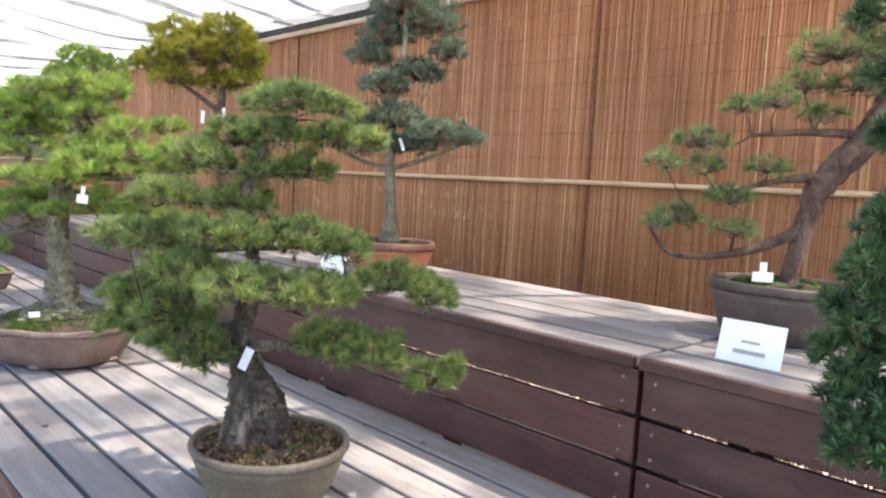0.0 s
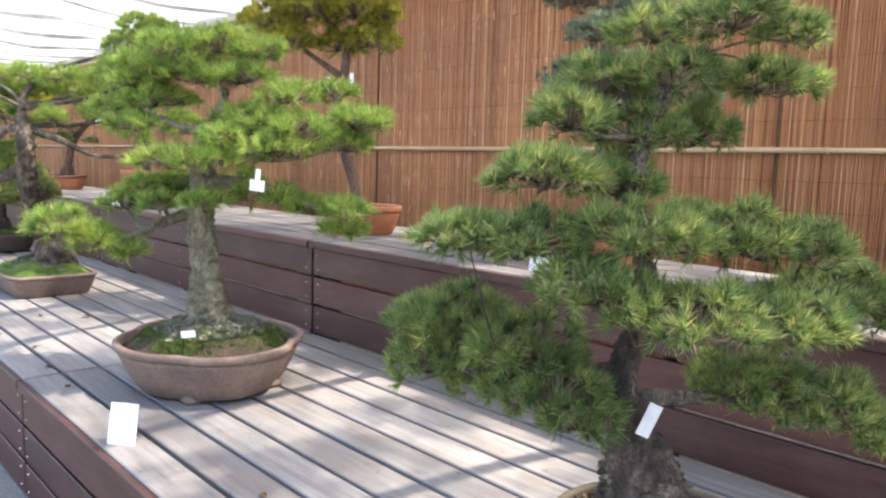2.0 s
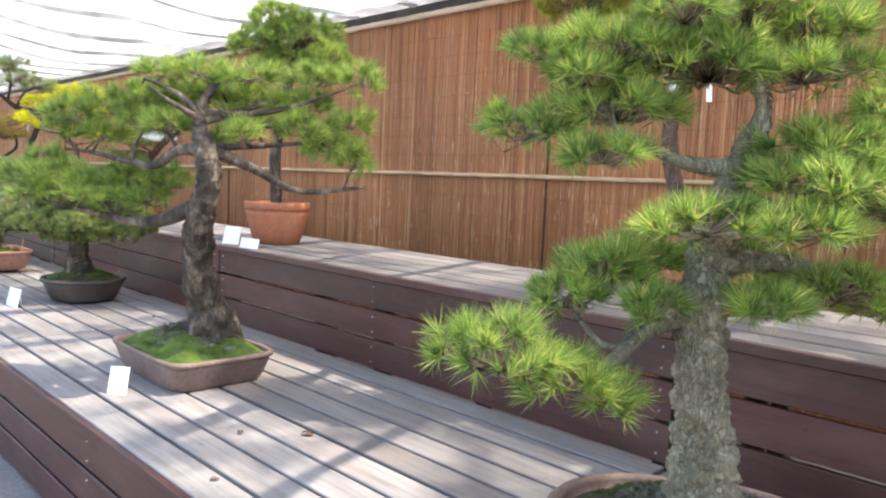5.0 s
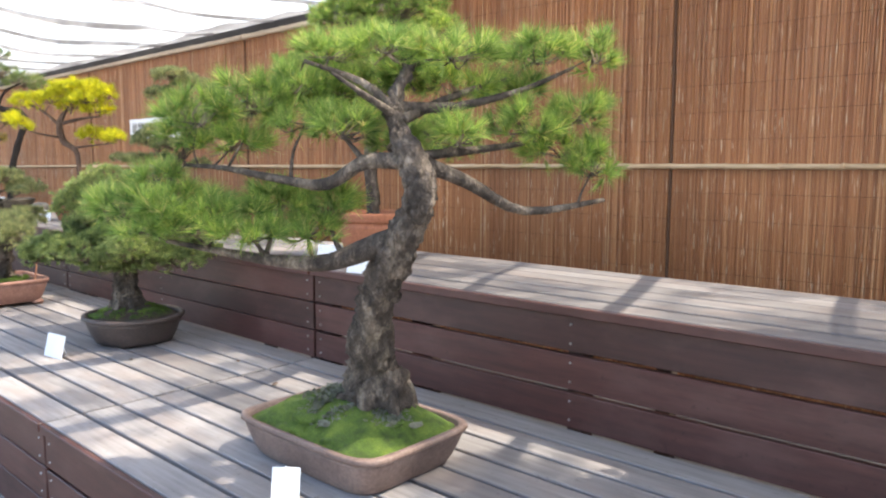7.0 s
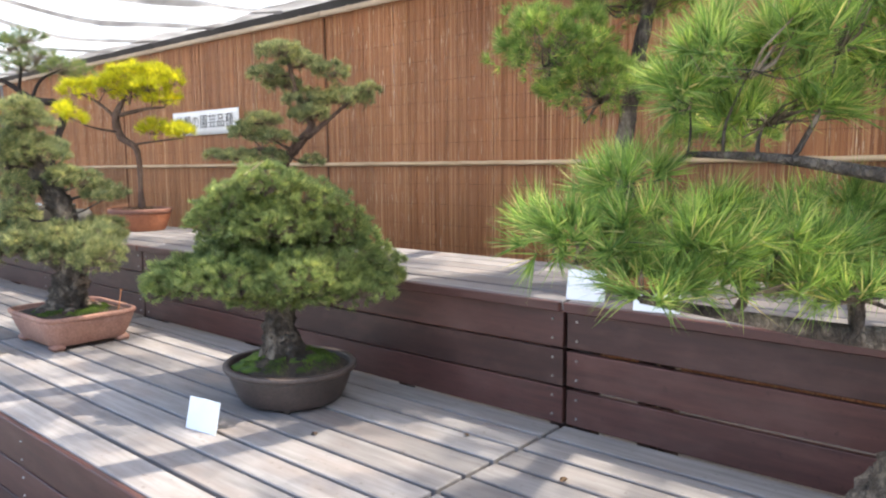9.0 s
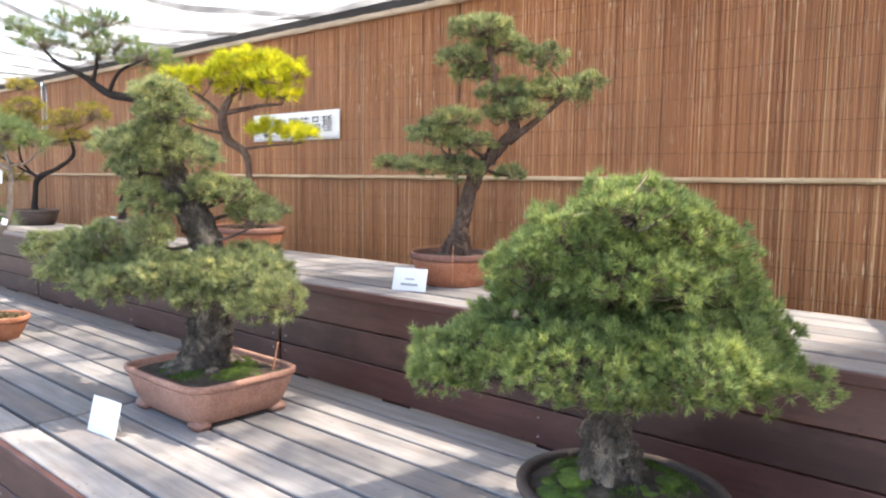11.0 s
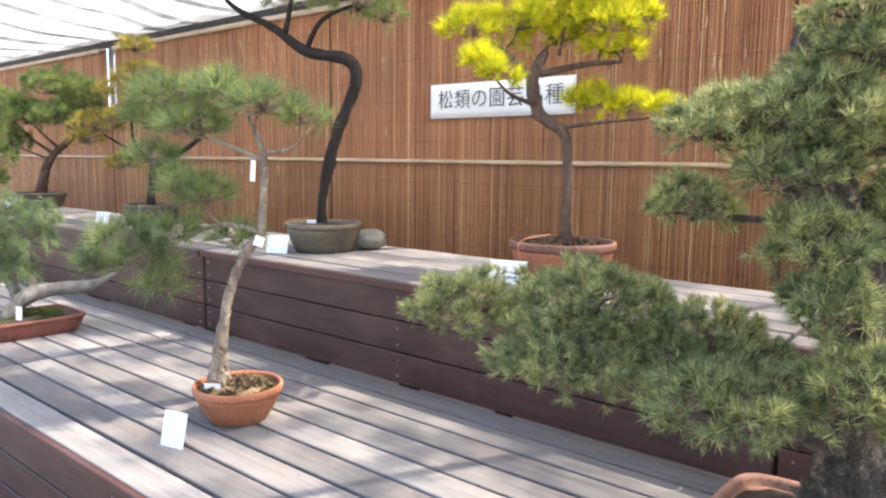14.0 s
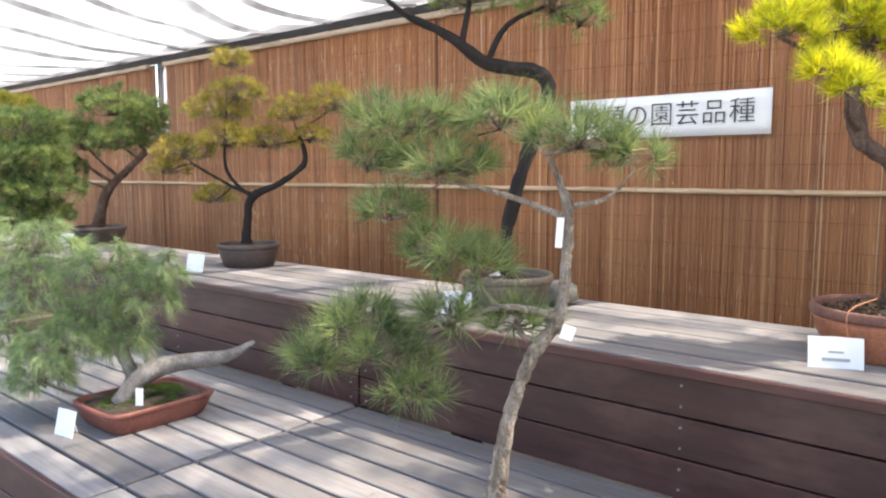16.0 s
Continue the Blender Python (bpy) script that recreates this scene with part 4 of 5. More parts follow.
bonsai(dict(name="b", off=(0.055, 0.082), wide=0.36, deep=0.335, tall=0.185, base=0.76, lip=0.026, shape="lobed", pot=BROWN_POT, pot_label="lobed grey-brown clay pot", soil=SOIL, moss=((MOSS, "moss", 34, 0.034, 0.1, 0.9), (LICHEN, "lichen", 46, 0.028, 0.0, 0.42)), stand=Z_LOW, bark=GREY_BARK, flare=7, leaf=BRIGHT, needle=0.048, per_tuft=18, blade=0.0023, spread=0.7, shoots=0.45, mound=0.085, foot=0.014, label="old black pine bonsai with lichen-grey trunk in a lobed brown pot"),
       (3.46, 0.52, 0.65),
       [(-0.072, -0.072, 0.013, 0.1036), (-0.078, -0.078, 0.084, 0.0743), (-0.086, -0.086, 0.196, 0.0561), (-0.094, -0.094, 0.293, 0.049), (-0.099, -0.1, 0.403, 0.0446), (-0.096, -0.096, 0.511, 0.043), (-0.09, -0.09, 0.619, 0.0387), (-0.068, -0.068, 0.739, 0.0279), (-0.036, -0.036, 0.857, 0.0184), (-0.075, -0.075, 0.959, 0.0105)],
       [(-0.13, -0.2, 1.02, 0.095, 0.041), (-0.1, -0.01, 1.05, 0.142, 0.051), (0.02, 0.06, 1.02, 0.1, 0.042), (-0.25, -0.2, 0.96, 0.127, 0.043), (-0.14, -0.06, 0.94, 0.163, 0.052), (0.02, -0, 0.93, 0.124, 0.042), (-0.31, -0.25, 0.91, 0.101, 0.038), (-0.27, -0.18, 0.85, 0.137, 0.041), (0.19, 0.09, 0.86, 0.107, 0.04), (0.19, 0.28, 0.89, 0.076, 0.035), (0.07, 0.04, 0.78, 0.137, 0.042), (0.23, 0.08, 0.75, 0.15, 0.045), (0.3, 0.29, 0.78, 0.112, 0.045), (0.4, 0.31, 0.78, 0.053, 0.031), (0.09, -0.08, 0.71, 0.124, 0.035), (0.2, 0.03, 0.68, 0.149, 0.032)] + [(0.25, 0.3, 0.7, 0.102, 0.038), (0.1, 0.05, 0.51, 0.131, 0.037), (0.16, 0.25, 0.47, 0.133, 0.039), (0.32, 0.26, 0.46, 0.099, 0.034), (0.26, 0.27, 0.39, 0.095, 0.027), (-0.27, -0.52, 0.39, 0.115, 0.051), (-0.18, -0.44, 0.35, 0.091, 0.039), (-0.14, -0.35, 0.31, 0.057, 0.03), (-0.28, -0.3, 0.47, 0.08, 0.037), (-0.25, -0.22, 0.52, 0.102, 0.043), (-0.22, -0.3, 0.75, 0.077, 0.028), (-0.45, -0.23, 0.81, 0.101, 0.04), (-0.4, -0.26, 0.96, 0.083, 0.033), (-0.25, -0.11, 0.54, 0.106, 0.04), (-0.11, 0.06, 0.55, 0.108, 0.04), (-0.03, -0.26, 0.63, 0.103, 0.034), (0.07, -0.15, 0.63, 0.115, 0.034), (0.05, -0.15, 0.49, 0.082, 0.027), (-0.11, -0.25, 0.47, 0.071, 0.025)],
       [[(-0.097, -0.097, 0.457, 0.0296), (-0.178, -0.178, 0.413, 0.0189), (-0.172, -0.384, 0.344, 0.0112), (-0.277, -0.532, 0.358, 0.0049)], [(-0.093, -0.093, 0.552, 0.0295), (0.028, 0.028, 0.556, 0.0174), (0.192, 0.192, 0.481, 0.0094), (0.317, 0.318, 0.444, 0.004)], [(-0.079, -0.079, 0.699, 0.0226), (0.026, 0.026, 0.649, 0.0147), (0.158, 0.158, 0.654, 0.0093), (0.305, 0.306, 0.725, 0.004)], [(-0.07, -0.07, 0.739, 0.0212), (-0.146, -0.146, 0.749, 0.0133), (-0.24, -0.24, 0.811, 0.0053)]])
bonsai(dict(name="d", wide=0.34, deep=0.245, tall=0.13, base=0.84, lip=0.02, shape="rect", pot=BROWN_POT, pot_label="rectangular brown clay tray pot", soil=MOSS, moss=((MOSS, "moss", 36, 0.05, 0.05, 0.9), (LICHEN, "lichen", 40, 0.035, 0.0, 0.62)), stand=Z_LOW, bark=BARK, flare=5, leaf=BRIGHT, needle=0.062, per_tuft=18, blade=0.0024, dense=0.95, spread=0.7, mound=0.10, label="black pine bonsai with curved rough trunk in a mossy rectangular pot"),
       (1.08, 0.57, 0.56),
       [(0.061, 0.054, 0.12, 0.1083), (0.05, 0.044, 0.18, 0.0805), (0.139, -0.037, 0.349, 0.0625), (0.259, -0.104, 0.506, 0.0559), (0.371, -0.152, 0.627, 0.0481), (0.458, -0.168, 0.728, 0.0423), (0.479, -0.177, 0.798, 0.0393), (0.436, -0.175, 0.88, 0.0368), (0.384, -0.167, 0.956, 0.0269), (0.361, -0.148, 1.034, 0.0207), (0.375, -0.109, 1.106, 0.0132)],
       [(-0.29, -0.6, 0.72, 0.095, 0.057), (-0.17, -0.52, 0.73, 0.123, 0.056), (-0.08, -0.41, 0.72, 0.125, 0.052), (-0.02, -0.26, 0.73, 0.119, 0.055), (0.11, -0.17, 0.73, 0.093, 0.049), (-0.26, -0.51, 0.81, 0.068, 0.032), (-0.08, -0.5, 0.67, 0.109, 0.032), (0.04, -0.4, 0.66, 0.109, 0.032), (-0.19, -0.59, 0.67, 0.087, 0.028), (0.12, -0.26, 0.66, 0.089, 0.033), (-0.1, -0.46, 0.98, 0.098, 0.06), (-0.02, -0.33, 1.02, 0.125, 0.062), (0.08, -0.23, 0.98, 0.125, 0.062), (0.25, -0.24, 0.94, 0.094, 0.048), (-0.11, -0.35, 0.91, 0.129, 0.039), (0.09, -0.29, 1.06, 0.086, 0.041)] + [(-0.18, -0.47, 0.93, 0.055, 0.036), (0.19, -0.23, 1.15, 0.095, 0.036), (0.31, -0.14, 1.16, 0.117, 0.04), (0.43, -0, 1.15, 0.13, 0.045), (0.51, 0.28, 1.17, 0.132, 0.048), (0.62, 0.42, 1.18, 0.077, 0.056), (0.53, 0.22, 0.96, 0.116, 0.054), (0.61, 0.36, 1, 0.094, 0.055), (0.57, 0.33, 0.89, 0.121, 0.051), (0.67, 0.34, 0.84, 0.074, 0.049), (0.5, -0.05, 0.92, 0.061, 0.039), (0.21, -0.06, 1.07, 0.116, 0.044), (0.37, 0.09, 1.07, 0.116, 0.044), (0.28, -0.02, 1.11, 0.12, 0.038), (0.42, 0.29, 1.07, 0.105, 0.047), (0.13, -0.15, 1.06, 0.09, 0.043), (0.22, 0.01, 0.91, 0.084, 0.038)],
       [[(0.383, -0.169, 0.956, 0.0151), (0.267, -0.138, 1.021, 0.0103), (0.135, -0.147, 1.083, 0.006)], [(0.387, -0.165, 0.961, 0.015), (0.392, 0.054, 1.045, 0.0107), (0.436, 0.279, 1.114, 0.0065)], [(0.442, -0.169, 0.87, 0.0147), (0.472, 0.031, 0.89, 0.0115), (0.536, 0.261, 0.919, 0.0062)], [(0.382, -0.169, 0.977, 0.0129), (0.37, -0.26, 1.022, 0.0082), (0.319, -0.332, 1.078, 0.004)], [(0.389, -0.136, 0.655, 0.0369), (0.292, -0.185, 0.623, 0.032), (0.191, -0.237, 0.581, 0.0257), (0.068, -0.308, 0.578, 0.019), (-0.067, -0.391, 0.598, 0.0121), (-0.234, -0.501, 0.631, 0.0061)], [(0.431, -0.179, 0.86, 0.0242), (0.32, -0.224, 0.855, 0.0206), (0.217, -0.262, 0.799, 0.0168), (0.109, -0.305, 0.804, 0.0127), (-0.057, -0.398, 0.838, 0.0083), (-0.185, -0.458, 0.848, 0.0042)], [(0.45, -0.162, 0.86, 0.0232), (0.491, -0.01, 0.805, 0.0191), (0.561, 0.167, 0.721, 0.0132), (0.684, 0.393, 0.75, 0.0063)], [(0.382, -0.169, 0.988, 0.0161), (0.288, -0.199, 1.067, 0.011), (0.141, -0.276, 1.128, 0.0056)], [(0.364, -0.145, 1.002, 0.0164), (0.442, 0.008, 1.009, 0.0126), (0.54, 0.18, 1.062, 0.0083), (0.61, 0.327, 1.132, 0.0043)]])
bonsai(dict(name="f", wide=0.27, deep=0.25, tall=0.155, base=0.80, lip=0.022, out=1.03, shape="round", pot=DARK_POT, pot_label="oval dark brown clay pot", soil=SOIL, moss=((MOSS, "moss", 26, 0.045, 0.0, 0.8),), stand=Z_LOW, bark=BARK, flare=6, leaf=FRESH, needle=0.026, per_tuft=16, blade=0.0022, mound=0.07, foot=0.014, spread=0.75, label="dome-shaped fresh green bonsai in an oval dark brown pot"),
       (-1.015, 0.825, 0.61),
       [(-0.022, -0.019, 0.061, 0.08), (-0.029, -0.025, 0.143, 0.0638), (-0.017, -0.014, 0.304, 0.0385), (-0.027, -0.024, 0.554, 0.0179)],
       [(0.08, -0.14, 0.73, 0.139, 0.059), (-0.07, -0.19, 0.65, 0.142, 0.065), (0.12, 0, 0.66, 0.152, 0.074), (-0.15, -0.2, 0.58, 0.132, 0.061), (0.11, 0.15, 0.53, 0.171, 0.087), (0.06, -0.11, 0.57, 0.182, 0.082), (0.2, 0.24, 0.41, 0.138, 0.076), (-0.25, -0.28, 0.36, 0.178, 0.075), (-0.01, -0.2, 0.37, 0.203, 0.081), (0.16, -0.06, 0.37, 0.225, 0.09), (0.25, 0.11, 0.32, 0.187, 0.07), (0.25, 0.32, 0.33, 0.074, 0.042), (-0.3, -0.36, 0.32, 0.101, 0.053), (-0.01, -0.07, 0.27, 0.167, 0.04), (-0.11, 0.06, 0.47, 0.211, 0.094), (-0.19, -0.1, 0.46, 0.183, 0.082)] + [(0.06, 0.19, 0.38, 0.187, 0.089)],
       [])
bonsai(dict(name="g", wide=0.30, deep=0.25, tall=0.18, base=0.80, lip=0.024, shape="rect", pot=PINK_POT, pot_label="rectangular pinkish terracotta pot", soil=SOIL, moss=((MOSS, "moss", 24, 0.034, 0.05, 0.8),), stand=Z_LOW, bark=BARK, flare=5, leaf=BLUISH, needle=0.030, per_tuft=18, blade=0.0019, mound=0.03, foot=0.022, label="tiered bluish white pine bonsai in a rectangular terracotta pot on feet"),
       (-2.78, 0.7, 0.61),
       [(-0.016, -0.013, -0.053, 0.1368), (-0.017, -0.014, 0.047, 0.1072), (0.004, 0.003, 0.166, 0.0874), (0.031, 0.026, 0.344, 0.0638), (-0.008, -0.007, 0.537, 0.0596), (-0.069, -0.058, 0.709, 0.0612), (-0.114, -0.096, 0.859, 0.0476), (-0.129, -0.109, 0.991, 0.0322), (-0.123, -0.104, 1.104, 0.017)],
       [(-0.01, -0.19, 1.1, 0.107, 0.053), (0, -0.16, 1.03, 0.135, 0.05), (-0.12, -0.18, 0.92, 0.185, 0.067), (0.01, -0.12, 0.88, 0.155, 0.073), (-0.28, -0.18, 0.9, 0.097, 0.05), (-0.34, -0.09, 0.73, 0.101, 0.061), (0.05, 0.06, 0.72, 0.125, 0.058), (0.08, 0.17, 0.65, 0.118, 0.051), (0.26, 0.09, 0.63, 0.048, 0.028), (0.06, -0.02, 0.75, 0.094, 0.045), (-0.84, -0.24, 0.46, 0.154, 0.071), (-0.56, -0.13, 0.49, 0.213, 0.077), (-0.53, -0.27, 0.39, 0.183, 0.073), (-0.3, -0.07, 0.42, 0.173, 0.073), (-0.19, -0.26, 0.36, 0.178, 0.067), (0.05, -0.2, 0.43, 0.134, 0.064)] + [(0.18, -0.08, 0.44, 0.134, 0.064), (0.31, -0, 0.43, 0.151, 0.071), (0.49, -0.03, 0.36, 0.1, 0.077), (0, 0.2, 0.44, 0.133, 0.065), (0.16, -0.15, 0.35, 0.114, 0.049), (0.39, -0.06, 0.32, 0.093, 0.054), (-0.06, -0.21, 0.68, 0.102, 0.066), (-0.03, -0.22, 0.57, 0.09, 0.061), (-0.1, -0.22, 0.82, 0.11, 0.055)],
       [[(-0.004, -0.004, 0.225, 0.0388), (-0.249, -0.105, 0.341, 0.0259), (-0.572, -0.221, 0.415, 0.0125)], [(0.025, 0.021, 0.246, 0.0388), (0.26, 0.023, 0.36, 0.0218), (0.455, -0.009, 0.343, 0.0085)]])
bonsai(dict(name="h", wide=0.20, deep=0.20, tall=0.15, base=0.76, lip=0.03, shape="round", pot=TERRA, rim=RUST_RIM, pot_label="round terracotta pot tied with wire", soil=SOIL, wire=(3.9, 5.4), stand=Z_HIGH, bark=BROWN_BARK, flare=5, leaf=BLUISH, needle=0.032, per_tuft=16, blade=0.0022, label="tiered bluish pine bonsai with leaning trunk in a terracotta pot"),
       (-2.345, 1.71, 1.05),
       [(0.015, 0.013, 0.05, 0.0589), (0.023, 0.019, 0.113, 0.0399), (0.045, 0.038, 0.25, 0.0314), (0.078, 0.064, 0.376, 0.0333), (0.141, 0.117, 0.481, 0.0291), (0.208, 0.173, 0.596, 0.0207), (0.155, 0.129, 0.727, 0.0165), (0.124, 0.103, 0.889, 0.0123), (0.103, 0.086, 1.028, 0.0071)],
       [(0.12, 0.03, 1.02, 0.15, 0.052), (0.12, 0.18, 0.97, 0.136, 0.046), (0.06, -0.03, 0.89, 0.11, 0.044), (0.02, 0.12, 0.85, 0.117, 0.047), (0.29, 0.27, 0.91, 0.114, 0.05), (0.17, 0.17, 0.75, 0.135, 0.054), (0.3, 0.36, 0.76, 0.17, 0.055), (0.44, 0.43, 0.81, 0.071, 0.038), (0.15, 0.19, 0.66, 0.116, 0.051), (0.05, -0.06, 0.62, 0.11, 0.044), (-0.05, -0.07, 0.55, 0.144, 0.049), (0.1, -0.02, 0.52, 0.111, 0.044), (-0.07, -0.16, 0.41, 0.131, 0.036), (-0.19, -0.23, 0.42, 0.081, 0.024), (0.05, -0.02, 0.4, 0.112, 0.049), (0.16, 0.21, 0.38, 0.077, 0.034)] + [(0.27, 0.14, 0.66, 0.091, 0.044)],
       [[(0.187, 0.155, 0.524, 0.0187), (0.309, 0.257, 0.65, 0.0124), (0.444, 0.37, 0.795, 0.0051)], [(0.095, 0.079, 0.418, 0.0208), (-0.018, -0.015, 0.457, 0.0125), (-0.193, -0.16, 0.415, 0.0052)]])
bonsai(dict(name="j", wide=0.165, deep=0.165, tall=0.135, base=0.66, lip=0.028, shape="round", pot=TERRA, pot_label="small terracotta bowl pot", soil=GRIT, moss=((CHIP, "bark_chips", 0, 0.02, 0.0, 1.0), (MOSS, "moss", 7, 0.03, 0.05, 0.8),), stand=Z_LOW, bark=PALE_BARK, flare=4, leaf=SAGE, needle=0.085, per_tuft=16, blade=0.0022, dense=1.0, spread=0.9, rise=0.45, shoots=0.6, label="slender slanting pine bonsai with long needles in a small terracotta bowl"),
       (-4.79, 0.555, 0.59),
       [(-0.056, -0.049, 0.02, 0.0384), (-0.051, -0.044, 0.09, 0.0306), (-0.044, -0.038, 0.169, 0.021), (-0.019, -0.016, 0.344, 0.0179), (0.021, 0.019, 0.478, 0.0169), (0.069, 0.06, 0.574, 0.0168), (0.083, 0.072, 0.741, 0.0139), (0.081, 0.07, 0.869, 0.0119), (0.041, 0.036, 0.995, 0.0073)],
       [(-0.42, 0.03, 1.09, 0.194, 0.061), (-0.12, 0.06, 1.09, 0.152, 0.057), (0.12, 0.05, 1.03, 0.143, 0.054), (0.19, 0.17, 0.99, 0.091, 0.047), (-0.29, 0.01, 0.97, 0.168, 0.051), (-0.52, -0.05, 0.98, 0.103, 0.053), (-0.22, -0.11, 0.74, 0.114, 0.057), (-0.11, -0.06, 0.7, 0.103, 0.056), (-0.35, -0.12, 0.84, 0.088, 0.047), (-0.39, -0.23, 0.55, 0.116, 0.058), (-0.29, -0.19, 0.47, 0.115, 0.069), (-0.5, -0.28, 0.43, 0.089, 0.047), (-0.16, -0.12, 0.57, 0.085, 0.045), (-0.24, -0.17, 0.37, 0.08, 0.05), (-0.05, 0.04, 0.55, 0.096, 0.034)],
       [[(0.069, 0.06, 0.574, 0.0112), (-0.057, -0.023, 0.598, 0.0084), (-0.213, -0.119, 0.525, 0.0057), (-0.373, -0.218, 0.46, 0.0039)], [(0.081, 0.07, 0.833, 0.0092), (-0.177, 0.045, 0.906, 0.0068), (-0.52, 0.013, 0.948, 0.0042)], [(0.083, 0.072, 0.86, 0.0083), (0.158, 0.137, 0.88, 0.0055), (0.213, 0.185, 0.953, 0.0027)]])
bonsai(dict(name="k", wide=0.20, deep=0.25, tall=0.10, base=0.84, lip=0.02, shape="rect", pot=RED_POT, pot_label="rectangular red-brown clay pot", soil=SOIL, moss=((MOSS, "moss", 6, 0.03, 0.05, 0.8),), stand=Z_LOW, bark=DEADWOOD, leaf=PALE, needle=0.075, per_tuft=14, blade=0.0019, dense=1.2, rise=-0.2, droop=0.6, shoots=0.25, label="weeping pale green bonsai with grey driftwood trunk in a red-brown pot"),
       (-6.78, 0.555, 0.55),
       [(-0.06, -0.05, -0.007, 0.0426), (-0.037, -0.031, 0.083, 0.0324), (-0.071, -0.059, 0.21, 0.0249), (-0.113, -0.094, 0.362, 0.0173), (-0.088, -0.073, 0.512, 0.0111)],
       [(-0.42, -0.24, 0.68, 0.201, 0.1), (-0.14, -0.07, 0.59, 0.199, 0.079), (-0.32, -0.33, 0.52, 0.145, 0.121), (-0, 0.01, 0.45, 0.148, 0.109), (-0.2, -0.12, 0.35, 0.175, 0.11), (-0.18, -0.26, 0.27, 0.193, 0.106), (-0.39, -0.28, 0.1, 0.151, 0.111), (-0.42, -0.38, 0.27, 0.089, 0.123), (0.07, 0.08, 0.57, 0.089, 0.079), (-0.08, -0.03, 0.25, 0.138, 0.065)],
       [[(0.01, -0.122, -0, 0.0364), (0.069, -0.021, 0.125, 0.0416), (0.147, 0.122, 0.159, 0.0373), (0.282, 0.234, 0.184, 0.0274), (0.379, 0.315, 0.247, 0.0099)], [(0.031, 0.026, 0.133, 0.0299), (-0.003, -0.003, 0.235, 0.0223), (-0.174, -0.145, 0.261, 0.0124)]])
bonsai(dict(name="kk", wide=0.24, deep=0.24, tall=0.10, base=0.84, lip=0.02, shape="rect", pot=BROWN_POT, pot_label="shallow brown clay pot", soil=SOIL, stand=Z_LOW, bark=BARK, leaf=GREEN, needle=0.05, per_tuft=14, blade=0.003, label="tall layered dark green bonsai in a shallow brown pot"),
       (-9.22, 0.98, 0.55),
       [(-0.022, -0.018, -0.018, 0.0596), (0.009, 0.007, 0.302, 0.0473), (-0.002, -0.002, 0.697, 0.0391), (0.002, 0.002, 1.085, 0.0271), (0.047, 0.039, 1.391, 0.0154)],
       [(0.01, 0.05, 1.3, 0.291, 0.109), (-0.02, -0.01, 1.07, 0.33, 0.132), (0.12, 0.11, 0.87, 0.273, 0.109), (0.03, -0.05, 0.68, 0.271, 0.132), (0.16, 0.14, 0.7, 0.156, 0.094), (0.04, -0.06, 0.89, 0.231, 0.115), (0.1, 0.08, 1.12, 0.232, 0.101)],
       [])
bonsai(dict(name="ca", wide=0.235, deep=0.235, tall=0.185, base=0.78, lip=0.03, shape="round", pot=DARK_POT, pot_label="round dark brown clay pot", soil=SOIL, moss=((MOSS, "moss", 8, 0.035, 0.05, 0.8),), stand=Z_HIGH, bark=BROWN_BARK, leaf=SAGE, needle=0.034, per_tuft=13, blade=0.0019, dense=0.5, shoots=0.5, label="leaning pine bonsai with bare sweeping limbs in a dark pot"),
       (6.1, 1.92, 1.08),
       [(0.006, 0.006, 0.039, 0.022), (0.017, 0.018, 0.113, 0.0274), (0.036, 0.037, 0.243, 0.0327), (0.06, 0.063, 0.344, 0.0398), (0.149, 0.156, 0.495, 0.045), (0.183, 0.192, 0.614, 0.0358), (0.16, 0.168, 0.753, 0.0232), (0.079, 0.083, 0.851, 0.0107)],
       [(0.06, 0.07, 0.76, 0.143, 0.05), (-0.02, 0.05, 0.66, 0.091, 0.044), (0.14, 0.12, 0.82, 0.097, 0.049), (-0.02, -0.14, 0.58, 0.076, 0.031), (0.04, 0.05, 0.56, 0.081, 0.029), (-0.11, -0.19, 0.56, 0.06, 0.026), (-0.24, -0.19, 0.46, 0.092, 0.037), (-0.28, -0.32, 0.38, 0.061, 0.036), (-0.19, -0.23, 0.37, 0.064, 0.039), (-0.3, -0.21, 0.21, 0.094, 0.038), (-0.13, -0.17, 0.28, 0.09, 0.036), (-0.29, -0.34, 0.18, 0.043, 0.025), (-0.05, -0.09, 0.38, 0.079, 0.029), (0.12, 0.12, 0.66, 0.098, 0.039), (-0.09, -0.2, 0.18, 0.078, 0.025), (0.23, 0.25, 0.83, 0.125, 0.054)] + [(0.25, 0.37, 0.67, 0.129, 0.052)],
       [[(0.038, 0.039, 0.215, 0.0255), (-0.021, -0.022, 0.156, 0.0182), (-0.131, -0.137, 0.101, 0.0128), (-0.257, -0.269, 0.09, 0.0082), (-0.312, -0.327, 0.168, 0.0046)], [(0.065, 0.068, 0.363, 0.0217), (-0.034, -0.036, 0.346, 0.0109), (-0.169, -0.176, 0.289, 0.0054)], [(0.154, 0.161, 0.505, 0.018), (0.03, 0.031, 0.503, 0.0108), (-0.106, -0.111, 0.483, 0.0063)]])
